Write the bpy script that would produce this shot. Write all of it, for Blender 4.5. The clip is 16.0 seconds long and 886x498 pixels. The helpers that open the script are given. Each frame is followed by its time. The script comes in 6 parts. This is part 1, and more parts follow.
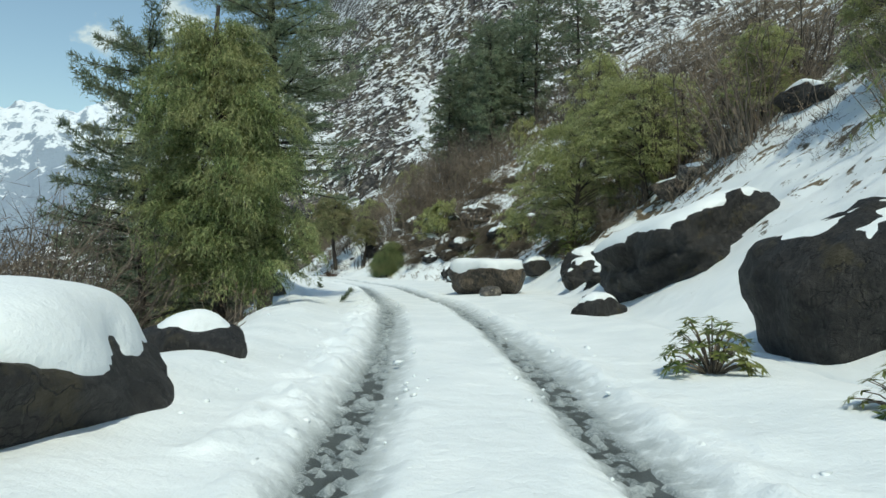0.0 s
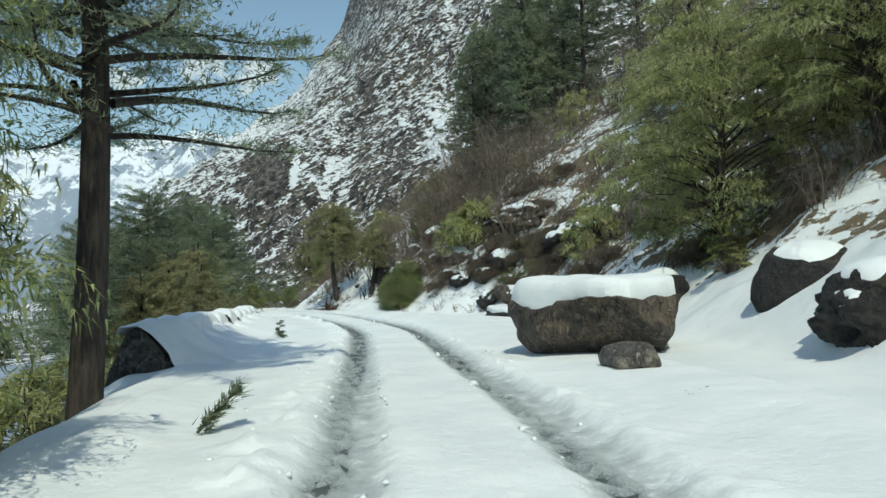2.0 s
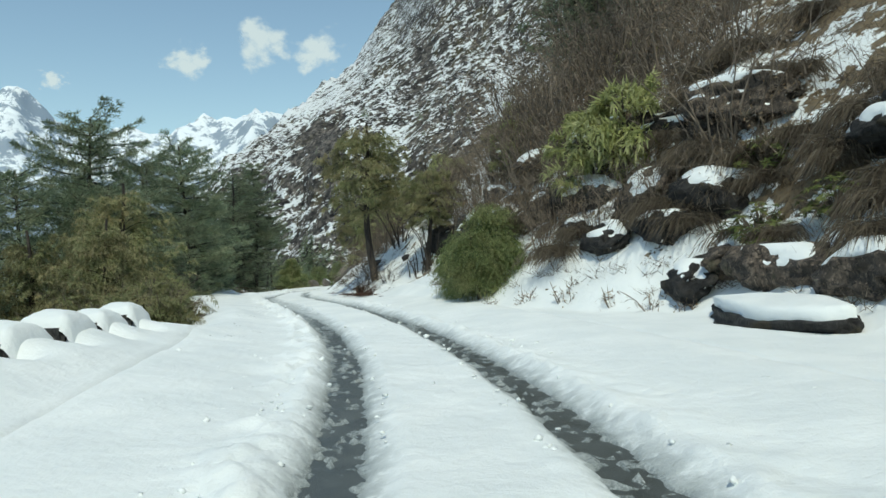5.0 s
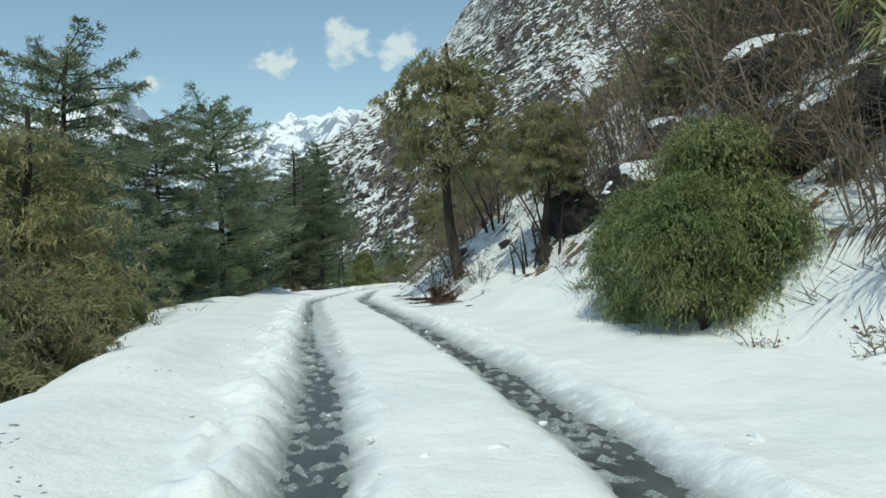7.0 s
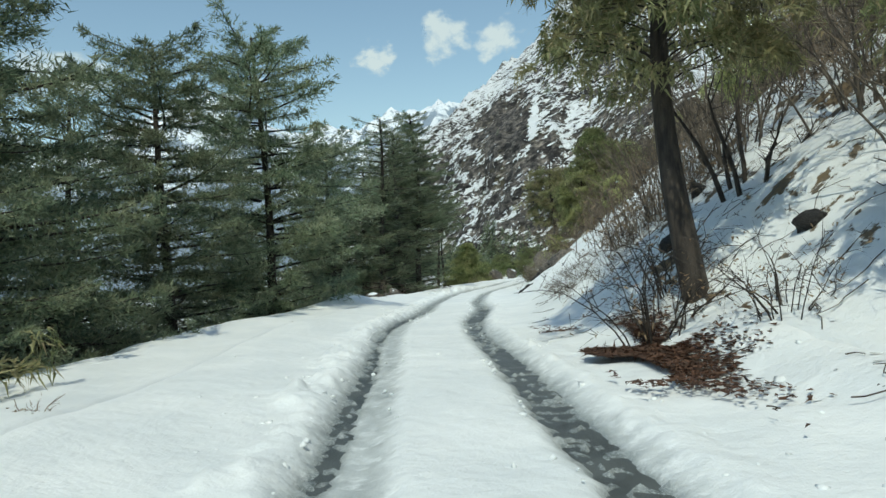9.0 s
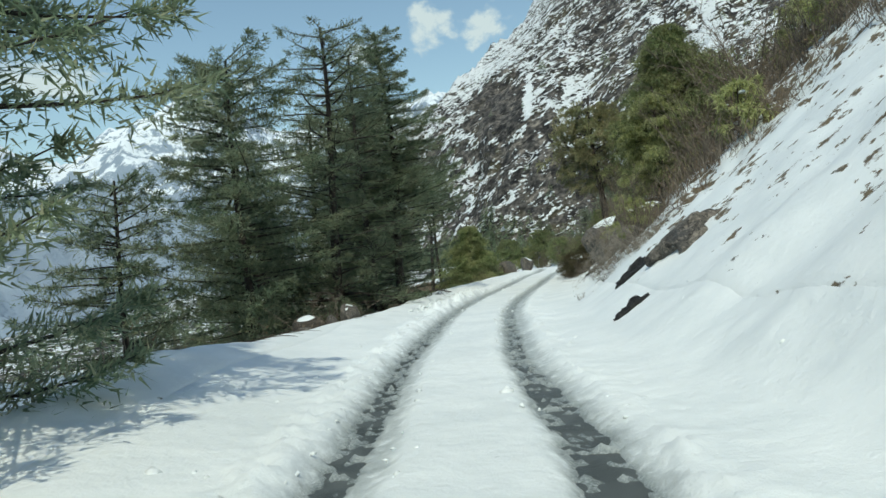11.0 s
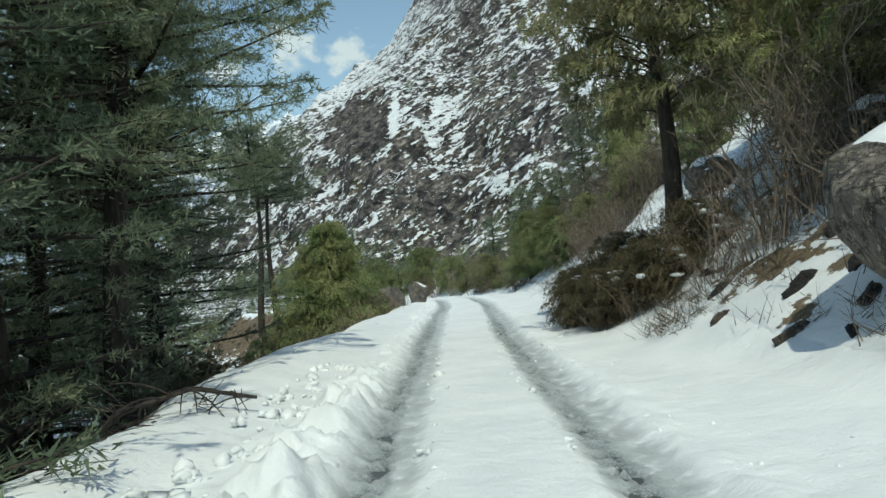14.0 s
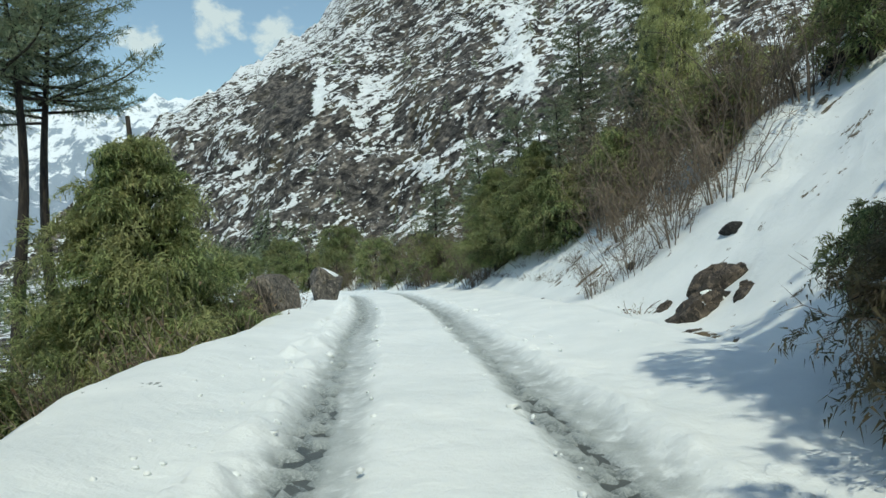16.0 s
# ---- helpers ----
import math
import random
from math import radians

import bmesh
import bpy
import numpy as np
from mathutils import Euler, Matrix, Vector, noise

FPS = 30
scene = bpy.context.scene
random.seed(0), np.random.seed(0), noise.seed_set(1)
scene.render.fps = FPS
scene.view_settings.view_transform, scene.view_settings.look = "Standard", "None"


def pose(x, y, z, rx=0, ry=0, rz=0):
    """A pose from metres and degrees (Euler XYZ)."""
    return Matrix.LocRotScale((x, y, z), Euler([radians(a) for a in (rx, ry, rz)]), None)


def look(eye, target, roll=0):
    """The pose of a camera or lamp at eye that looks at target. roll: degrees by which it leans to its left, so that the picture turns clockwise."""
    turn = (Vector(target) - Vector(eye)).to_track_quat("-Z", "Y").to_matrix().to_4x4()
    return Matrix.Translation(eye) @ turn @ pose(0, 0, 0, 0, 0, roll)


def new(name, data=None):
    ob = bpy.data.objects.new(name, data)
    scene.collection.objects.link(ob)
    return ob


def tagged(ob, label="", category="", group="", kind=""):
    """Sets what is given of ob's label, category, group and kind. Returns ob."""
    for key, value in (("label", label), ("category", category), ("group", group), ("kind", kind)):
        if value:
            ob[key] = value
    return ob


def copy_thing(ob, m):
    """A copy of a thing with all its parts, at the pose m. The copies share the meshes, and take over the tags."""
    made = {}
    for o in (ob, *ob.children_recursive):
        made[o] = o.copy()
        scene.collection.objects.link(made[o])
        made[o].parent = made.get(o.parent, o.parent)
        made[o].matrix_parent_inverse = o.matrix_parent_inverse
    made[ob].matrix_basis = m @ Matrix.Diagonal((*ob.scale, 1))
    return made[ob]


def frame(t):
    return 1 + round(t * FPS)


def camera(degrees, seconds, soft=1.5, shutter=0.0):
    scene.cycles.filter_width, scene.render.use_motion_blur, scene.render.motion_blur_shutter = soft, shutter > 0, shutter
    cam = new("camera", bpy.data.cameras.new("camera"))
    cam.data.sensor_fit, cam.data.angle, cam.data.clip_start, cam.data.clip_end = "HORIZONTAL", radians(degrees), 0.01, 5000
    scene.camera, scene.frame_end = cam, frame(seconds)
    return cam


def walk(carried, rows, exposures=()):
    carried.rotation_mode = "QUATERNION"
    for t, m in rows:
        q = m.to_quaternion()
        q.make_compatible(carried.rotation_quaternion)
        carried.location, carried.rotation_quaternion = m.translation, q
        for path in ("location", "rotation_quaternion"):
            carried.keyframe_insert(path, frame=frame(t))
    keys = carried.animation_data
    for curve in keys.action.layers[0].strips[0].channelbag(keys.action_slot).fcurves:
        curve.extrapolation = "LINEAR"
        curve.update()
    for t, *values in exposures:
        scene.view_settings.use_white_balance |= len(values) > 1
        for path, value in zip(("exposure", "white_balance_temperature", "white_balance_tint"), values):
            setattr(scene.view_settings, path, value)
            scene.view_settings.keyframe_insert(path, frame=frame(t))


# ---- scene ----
cam = camera(64.6, 16.0)
PATH = [
    (0, (0.393, -0.761, 0.764), (0.354, 1.238, 0.805), 0.4),
    (0.5, (0.267, 2.185, 0.78), (0.235, 4.184, 0.842), 0.1),
    (1, (0.108, 5.16, 0.769), (0.066, 7.157, 0.857), 0.1),
    (1.5, (-0.081, 7.943, 0.818), (-0.147, 9.94, 0.923), -0.7),
    (2, (-0.275, 10.614, 0.825), (-0.377, 12.609, 0.933), -2.0),
    (2.5, (-0.53, 13.306, 0.848), (-0.672, 15.299, 0.94), -2.9),
    (3, (-0.925, 16.074, 0.752), (-1.102, 18.065, 0.817), -3.3),
    (3.5, (-1.29, 18.682, 0.749), (-1.503, 20.67, 0.783), -3.5),
    (6, (-3.135, 28.822, 0.744), (-3.493, 30.789, 0.791), -2.5),
    (6.5, (-3.682, 31.033, 0.691), (-4.111, 32.986, 0.727), -2.7),
    (7, (-4.376, 33.173, 0.656), (-4.88, 35.108, 0.695), -2.6),
    (7.5, (-5.063, 35.292, 0.685), (-5.647, 37.205, 0.728), -2.5),
    (8, (-5.864, 37.38, 0.724), (-6.517, 39.27, 0.774), -2.3),
    (8.5, (-6.83, 39.604, 0.781), (-7.55, 41.469, 0.825), -2.5),
    (9, (-7.871, 41.703, 0.839), (-8.646, 43.546, 0.869), -3.2),
    (11.5, (-14.752, 58.326, 0.69), (-15.5, 60.181, 0.695), -6.8),
    (12, (-16.193, 61.333, 0.557), (-16.871, 63.214, 0.566), -6.3),
    (12.5, (-17.217, 64.075, 0.528), (-17.825, 65.98, 0.554), -6.4),
    (13, (-18.124, 66.605, 0.459), (-18.652, 68.534, 0.502), -5.9),
    (13.5, (-18.954, 69.161, 0.405), (-19.402, 71.11, 0.453), -5.2),
    (14, (-19.673, 71.891, 0.329), (-20.05, 73.854, 0.375), -4.7),
    (14.5, (-20.305, 74.71, 0.206), (-20.619, 76.685, 0.243), -4.3),
    (15, (-20.897, 77.304, 0.144), (-21.151, 79.287, 0.169), -3.6),
    (15.5, (-21.399, 80.019, 0.111), (-21.603, 82.009, 0.128), -3.1),
    (16, (-21.8, 82.631, 0.018), (-21.961, 84.624, 0.024), -2.4),
]
walk(cam, [(t, look(eye, target, roll)) for t, eye, target, roll in PATH],
     [(0, -0.1, 7050, -4), (16, -0.1, 7050, -4)])

# ---- light ----
SUN_EL, SUN_SIDE = 56.0, 0.2
sun = new("sun", bpy.data.lights.new("sun", "SUN"))
sun.data.energy, sun.data.angle, sun.data.color = 2.75, radians(0.5), (1.0, 0.96, 0.9)
sun.matrix_world = look((SUN_SIDE * 50, -50 * math.sqrt(1 - SUN_SIDE ** 2), 50 * math.tan(radians(SUN_EL))), (0, 0, 0))
world = bpy.data.worlds.new("sky")
scene.world = world
world.use_nodes = True
sky = world.node_tree.nodes.new("ShaderNodeTexSky")
sky.sky_type, sky.sun_disc = "NISHITA", False
sky.sun_elevation, sky.sun_rotation = radians(SUN_EL), math.pi - math.asin(SUN_SIDE)
sky.altitude, sky.air_density, sky.dust_density, sky.ozone_density = 2000, 1.6, 2.0, 2.2
world.node_tree.links.new(sky.outputs[0], world.node_tree.nodes["Background"].inputs["Color"])
world.node_tree.nodes["Background"].inputs["Strength"].default_value = 0.15


# ---- arithmetic ----
def lattice(ix, iy, iz, seed):
    """A repeatable random number, 0 to 1, for each point of a lattice."""
    n = (ix * 374761393 + iy * 668265263 + iz * 1274126177 + seed * 974634777) & 0xFFFFFFFF
    n = ((n ^ (n >> 13)) * 1274126177) & 0xFFFFFFFF
    n = ((n ^ (n >> 16)) * 1597334677) & 0xFFFFFFFF
    return ((n ^ (n >> 15)) & 0xFFFF) / 65535.0


def vnoise(x, y, z=0.0, seed=0):
    x, y, z = np.broadcast_arrays(*(np.asarray(a, float) for a in (x, y, z)))
    ix, iy, iz = (np.floor(a).astype(np.int64) for a in (x, y, z))
    fx, fy, fz = x - ix, y - iy, z - iz
    fx, fy, fz = (a * a * (3 - 2 * a) for a in (fx, fy, fz))
    out = 0
    for dx in (0, 1):
        for dy in (0, 1):
            for dz in (0, 1):
                w = (fx if dx else 1 - fx) * (fy if dy else 1 - fy) * (fz if dz else 1 - fz)
                out = out + w * lattice(ix + dx, iy + dy, iz + dz, seed)
    return out


def fbm(x, y, z=0.0, octaves=4, seed=0, gain=0.5):
    """Fractal noise, about -1 to 1."""
    out, amp, total = 0, 1.0, 0.0
    for k in range(octaves):
        f = 2.03 ** k
        out = out + amp * (vnoise(np.asarray(x) * f + 17.3 * k, np.asarray(y) * f - 9.1 * k, np.asarray(z) * f, seed + k) * 2 - 1)
        total += amp
        amp *= gain
    return out / total


def ridged(x, y, octaves=5, seed=0):
    out, amp, total = 0, 1.0, 0.0
    for k in range(octaves):
        f = 2.07 ** k
        out = out + amp * (1 - np.abs(vnoise(np.asarray(x) * f + 3.1 * k, np.asarray(y) * f, 0.0, seed + k) * 2 - 1)) ** 2
        total += amp
        amp *= 0.5
    return out / total


def smooth(a, b, x):
    k = np.clip((np.asarray(x, float) - a) / (b - a), 0, 1)
    return k * k * (3 - 2 * k)


# ---- plan: the road's middle line, and its cross-sections ----
# metres along the road, x, y, height of the asphalt
ROAD = [(-40, 2.67, -40.7, -.32), (-20, 1.7, -20.7, -.30), (-8, 1.13, -8.73, -.29), (0, .74, -.75, -.28), (8, .32, 7.25, -.26),
        (15, -.31, 14.25, -.25), (22, -1.39, 21.18, -.33), (30, -2.83, 29.06, -.36), (37, -4.88, 35.79, -.37), (44, -7.78, 42.19, -.3),
        (50, -10.4, 47.7, -.36), (56.5, -13.05, 53.5, -.42), (61, -14.45, 57.85, -.5), (65, -15.95, 61.6, -.64), (69, -17.28, 65.28, -.74),
        (77, -19.54, 72.9, -.9), (87, -21.45, 82.69, -1.06), (95, -22.79, 90.58, -1.12), (104, -24.35, 99.45, -1.3), (113, -26.9, 108.1, -1.5),
        (125, -33.0, 118.5, -2.0), (150, -50.0, 136.5, -3.0)]


def catmull(rows, n):
    p = np.array([r[1:] for r in rows], float)
    p = np.vstack([2 * p[0] - p[1], p, 2 * p[-1] - p[-2]])
    out = []
    for i in range(1, len(p) - 2):
        for k in range(n):
            t = k / n
            a, b, c, d = p[i - 1:i + 3]
            out.append(0.5 * (2 * b + (c - a) * t + (2 * a - 5 * b + 4 * c - d) * t * t + (3 * b - a - 3 * c + d) * t ** 3))
    return np.array(out + [p[-2]])


LINE = catmull(ROAD, 40)
ALONG = np.r_[0, np.cumsum(np.hypot(*np.diff(LINE[:, :2], axis=0).T))] - 40.0
WAY = np.gradient(LINE[:, :2], axis=0)
WAY /= np.hypot(*WAY.T)[:, None]

ST = [-40, 0, 10, 16, 21, 28, 35, 40, 48, 52, 60, 70, 79, 87, 95, 104, 115, 150]
LEFT = [2.4, 2.4, 2.55, 3.0, 3.8, 4.4, 3.7, 2.6, 3.6, 4.5, 4.2, 3.7, 2.85, 3.0, 2.2, 1.95, 2.1, 2.6]
RIGHT = [3.0, 2.9, 2.8, 3.6, 4.1, 4.3, 4.3, 2.5, 2.0, 1.8, 1.7, 1.9, 2.4, 2.0, 2.9, 2.6, 2.6, 2.6]
RISE = [.7, .7, .8, .9, .8, .85, 1.1, 1.0, .95, .85, .8, .75, .9, .75, .9, .9, .8, .8]
UPPER = [.9, .9, .95, .95, .85, .8, .8, .75, .75, .72, .75, .8, .85, .8, .75, .6, .4, .3]
CAP = [40, 40, 40, 40, 36, 30, 26, 22, 19, 18, 18, 18, 18, 17, 14, 8, 3, 2]
BARE = [.3, .25, .2, .25, .35, .42, .46, .42, .3, .28, .26, .2, .42, .36, .06, .3, .4, .45]


def at_station(values, s):
    return np.interp(s, ST, values)


def height(s, d):
    """Height of the ground over the asphalt, s metres along and d metres to the right of the middle."""
    s, d = np.broadcast_arrays(np.asarray(s, float), np.asarray(d, float))
    wob = fbm(s * .35, d * .35, 0, 3, 11)
    dl = at_station(LEFT, s) + .35 * fbm(s * .45, 0 * s, 0, 3, 5)
    dr = at_station(RIGHT, s) + .3 * fbm(s * .5, 0 * s, 3.3, 3, 6)
    h = .2 + .05 * wob + .02 * fbm(s * 2.3, d * 2.3, 0, 4, 12, .5)
    out = np.maximum(-d - dl, 0)
    h = h + .16 * np.exp(-((-d - dl + .5) / .45) ** 2) * (.5 + .5 * fbm(s * .7, 0 * s, 7.7, 2, 8))
    h = h - (np.sqrt(out ** 2 + .09) - .3) * .8
    h = h + np.where(out > 0, .25 * np.minimum(out, 3) * fbm(s * .6, d * .6, 1.5, 4, 9), 0)
    # snow drifted up against the parapet, scoured out at its gaps
    wall = np.interp(s, [22, 28, 35, 45], [4.15, 4.4, 3.8, 3.05])
    drift = smooth(22.5, 24, s) * smooth(38.0, 36.5, s)
    near = np.minimum(-d - wall + .2, 0)
    gap = np.exp(-((((s - 24) / 1.14) % 1.0 - .5) / .17) ** 2) * smooth(-.55, -.2, near)
    h = h + drift * (.36 - .34 * gap) * np.exp(near / .5) * smooth(wall + .35, wall + .1, -d)
    # the shoulder before the parapet lies low and hollow, and dips at the fir's foot
    h = h - .12 * smooth(12, 16, s) * smooth(33, 28, s) * smooth(1.2, 2.0, -d) * smooth(4.4, 3.4, -d)
    h = h - .34 * np.exp(-((s - 20.3) / 1.9) ** 2) * smooth(3.1, 3.9, -d)
    # a swollen drift on the shoulder past the second bend
    h = h + .34 * np.exp(-((s - 66.3) / 2.6) ** 2 - ((d + 3.5) / .9) ** 2)
    up = np.maximum(d - dr, 0)
    low, high = np.minimum(up, 4.0), np.maximum(up - 4.0, 0)
    h = h + (np.sqrt(low ** 2 + .16) - .4) * at_station(RISE, s) + high * at_station(UPPER, s)
    cap = at_station(CAP, s)
    h = np.where(d > 0, -1.5 * np.logaddexp(-h / 1.5, -cap / 1.5), h)
    rough = np.minimum(up / 3.0, 1.0)
    h = h + rough * (.09 * fbm(s * 2.3, d * 2.3, 8.2, 3, 27) + .28 * fbm(s * .9, d * .9, 2.2, 4, 21) + .8 * np.minimum(up / 8, 1) * fbm(s * .16, d * .16, 4.2, 3, 23))
    # a hollow in the bank round the small juniper
    h = h - .75 * np.exp(-((s - 47.6) / 2.0) ** 2) * smooth(2.3, 3.8, d) * smooth(7.0, 5.2, d)
    lumpy = smooth(88, 91, s) * smooth(103, 99, s) + smooth(41, 43, s) * smooth(57, 54, s)
    h = h + rough * lumpy * .3 * fbm(s * .8, d * 1.1, 6.2, 3, 25)
    h = h + rough * .5 * at_station(BARE, s) * (ridged(s * .35, d * .5, 4, 31) - .5)
    return h


def place(s, d, lift=0.0):
    """World places for s metres along the road, d to the right of its middle, lift over the asphalt."""
    s, d, lift = np.broadcast_arrays(*(np.asarray(a, float) for a in (s, d, lift)))
    x, y, z = (np.interp(s, ALONG, LINE[:, k]) for k in range(3))
    u, v = (np.interp(s, ALONG, WAY[:, k]) for k in range(2))
    n = np.hypot(u, v)
    return np.stack([x + d * v / n, y - d * u / n, z + lift], -1)


def heading(s):
    return math.degrees(math.atan2(-np.interp(s, ALONG, WAY[:, 0]), np.interp(s, ALONG, WAY[:, 1])))


def on_ground(s, d, sink=0.0):
    return place(s, d, height(s, d) - sink)


# ---- making meshes ----
def mesh_data(name, verts, faces, mats, soft=True, attrs=None):
    me = bpy.data.meshes.new(name)
    verts = np.asarray(verts, float).reshape(-1, 3)
    groups = faces if isinstance(faces, list) else [faces]
    sizes = np.concatenate([np.full(len(f), f.shape[1]) for f in groups])
    me.vertices.add(len(verts))
    me.vertices.foreach_set("co", verts.ravel())
    me.loops.add(int(sizes.sum()))
    me.loops.foreach_set("vertex_index", np.concatenate([f.ravel() for f in groups]).astype(np.int32))
    me.polygons.add(len(sizes))
    me.polygons.foreach_set("loop_start", np.r_[0, np.cumsum(sizes)[:-1]].astype(np.int32))
    me.update(calc_edges=True)
    for m in (mats if isinstance(mats, (list, tuple)) else [mats]):
        me.materials.append(m)
    if soft:
        me.polygons.foreach_set("use_smooth", np.ones(len(me.polygons), bool))
    for key, values in (attrs or {}).items():
        me.attributes.new(key, "FLOAT", "POINT").data.foreach_set("value", np.asarray(values, np.float32).ravel())
    me.update()
    return me


def part(name, me, parent=None, label=""):
    ob = new(name, me)
    ob.parent = parent
    return tagged(ob, label=label)


def grid_faces(rows, cols):
    i = np.arange(rows - 1)[:, None] * cols + np.arange(cols - 1)[None]
    i = i.ravel()
    return np.stack([i, i + 1, i + cols + 1, i + cols], -1)


def unit(v):
    return v / (np.linalg.norm(v, axis=-1, keepdims=True) + 1e-9)


class Bits:
    """Collects tubes and leaf blades into one mesh."""

    def __init__(self):
        self.v, self.f, self.t, self.n = [], [], [], 0

    def tube(self, points, r0, r1, sides=4):
        p = np.asarray(points, float)
        t = np.gradient(p, axis=0)
        t /= np.linalg.norm(t, axis=1)[:, None] + 1e-9
        ref = np.array([0, 0, 1.0]) if abs(t[0, 2]) < .8 else np.array([1.0, 0, 0])
        a = np.cross(t, ref)
        a /= np.linalg.norm(a, axis=1)[:, None] + 1e-9
        b = np.cross(t, a)
        r = np.linspace(r0, r1, len(p))[:, None, None]
        ang = np.arange(sides) * 2 * math.pi / sides
        ring = p[:, None] + r * (np.cos(ang)[None, :, None] * a[:, None] + np.sin(ang)[None, :, None] * b[:, None])
        self.v.append(ring.reshape(-1, 3))
        i = np.arange(len(p) - 1)[:, None] * sides
        j = np.arange(sides)[None]
        k = (j + 1) % sides
        q = np.stack([i + j, i + k, i + sides + k, i + sides + j], -1).reshape(-1, 4)
        self.f.append(q + self.n)
        self.n += ring.shape[0] * sides

    def blades(self, centre, along, across, length, width, broad=False):
        """Leaf blades: slim triangles, or pointed ovals where broad."""
        c = np.asarray(centre, float)
        u = unit(np.asarray(along, float))
        w = unit(np.cross(u, np.asarray(across, float)))
        L = np.broadcast_to(np.asarray(length, float), c.shape[:1])[:, None]
        W = np.broadcast_to(np.asarray(width, float), c.shape[:1])[:, None]
        if broad:
            q = np.stack([c, c + u * L * .45 + w * W * .5, c + u * L, c + u * L * .45 - w * W * .5], 1)
        else:
            q = np.stack([c + w * W * .5, c + u * L, c - w * W * .5], 1)
        k = q.shape[1]
        self.v.append(q.reshape(-1, 3))
        (self.f if broad else self.t).append((np.arange(len(c))[:, None] * k + np.arange(k)[None]) + self.n)
        self.n += k * len(c)

    def data(self, name, mat, soft=False):
        return mesh_data(name, np.vstack(self.v), [np.vstack(x) for x in (self.f, self.t) if x], mat, soft)


# ---- materials ----
def material(name):
    m = bpy.data.materials.new(name)
    m.use_nodes = True
    return m, m.node_tree, m.node_tree.nodes["Principled BSDF"]


def node(tree, kind, **values):
    n = tree.nodes.new(kind)
    for key, value in values.items():
        n.inputs[key.replace("_", " ")].default_value = value
    return n


def texture(tree, scale, detail=5.0, rough=.6, stretch=None, warp=0.0, lean=(0, 0, 0)):
    n = node(tree, "ShaderNodeTexNoise", Scale=scale, Detail=detail, Roughness=rough, Distortion=warp)
    c = tree.nodes.new("ShaderNodeTexCoord")
    if stretch:
        m = node(tree, "ShaderNodeMapping", Scale=stretch, Rotation=lean)
        tree.links.new(c.outputs["Object"], m.inputs["Vector"])
        tree.links.new(m.outputs["Vector"], n.inputs["Vector"])
    else:
        tree.links.new(c.outputs["Object"], n.inputs["Vector"])
    return n.outputs["Fac"]


def ramp(tree, fac, stops):
    r = tree.nodes.new("ShaderNodeValToRGB")
    e = r.color_ramp.elements
    while len(e) < len(stops):
        e.new(.5)
    for k, (pos, col) in enumerate(stops):
        e[k].position = pos
        e[k].color = (*col, 1) if len(col) == 3 else col
    tree.links.new(fac, r.inputs["Fac"])
    return r.outputs["Color"]


def mix(tree, fac, a, b, how="MIX"):
    n = tree.nodes.new("ShaderNodeMix")
    n.data_type, n.blend_type = "RGBA", how
    for k, v in ((0, fac), (6, a), (7, b)):
        if isinstance(v, (int, float)):
            n.inputs[k].default_value = v
        elif isinstance(v, tuple):
            n.inputs[k].default_value = (*v, 1)
        else:
            tree.links.new(v, n.inputs[k])
    return n.outputs[2]


def sums(tree, how, a, b, clamp=False):
    n = tree.nodes.new("ShaderNodeMath")
    n.operation, n.use_clamp = how, clamp
    for k, v in ((0, a), (1, b)):
        if isinstance(v, (int, float)):
            n.inputs[k].default_value = v
        else:
            tree.links.new(v, n.inputs[k])
    return n.outputs[0]


def step(tree, x, a, b):
    n = tree.nodes.new("ShaderNodeMapRange")
    n.interpolation_type = "SMOOTHSTEP"
    n.inputs["From Min"].default_value, n.inputs["From Max"].default_value = a, b
    tree.links.new(x, n.inputs["Value"])
    return n.outputs["Result"]


def bump(tree, shader, height_out, strength, distance, under=None):
    b = node(tree, "ShaderNodeBump", Strength=strength, Distance=distance)
    tree.links.new(height_out, b.inputs["Height"])
    if under:
        tree.links.new(under, b.inputs["Normal"])
    tree.links.new(b.outputs["Normal"], shader.inputs["Normal"])
    return b.outputs["Normal"]


def attribute(tree, name):
    n = tree.nodes.new("ShaderNodeAttribute")
    n.attribute_name = name
    return n.outputs["Fac"]


def slope(tree):
    g = tree.nodes.new("ShaderNodeNewGeometry")
    s = tree.nodes.new("ShaderNodeSeparateXYZ")
    tree.links.new(g.outputs["Normal"], s.inputs[0])
    return s.outputs["Z"]




def snow_material():
    m, t, p = material("snow")
    fine, coarse, grain = texture(t, 9, 6, .6), texture(t, 1.1, 4), texture(t, 60, 3, .7)
    col = mix(t, step(t, coarse, .3, .75), (.76, .80, .81), (.86, .89, .89))
    slush = attribute(t, "slush")
    wet = sums(t, "MULTIPLY", slush, step(t, sums(t, "ADD", fine, sums(t, "MULTIPLY", slush, .25)), .4, .68))
    col = mix(t, wet, col, mix(t, grain, (.25, .285, .285), (.52, .555, .555)))
    col = mix(t, sums(t, "MULTIPLY", attribute(t, "wet"), step(t, grain, .75, .35)), col, (.10, .12, .12))
    t.links.new(col, p.inputs["Base Color"])
    t.links.new(sums(t, "SUBTRACT", .62, sums(t, "MULTIPLY", wet, .25)), p.inputs["Roughness"])
    p.inputs["Specular IOR Level"].default_value = .25
    under = bump(t, p, texture(t, 2.4, 4, .6), .4, .09)
    under = bump(t, p, fine, .3, .05, under)
    bump(t, p, grain, .45, .012, under)
    return m


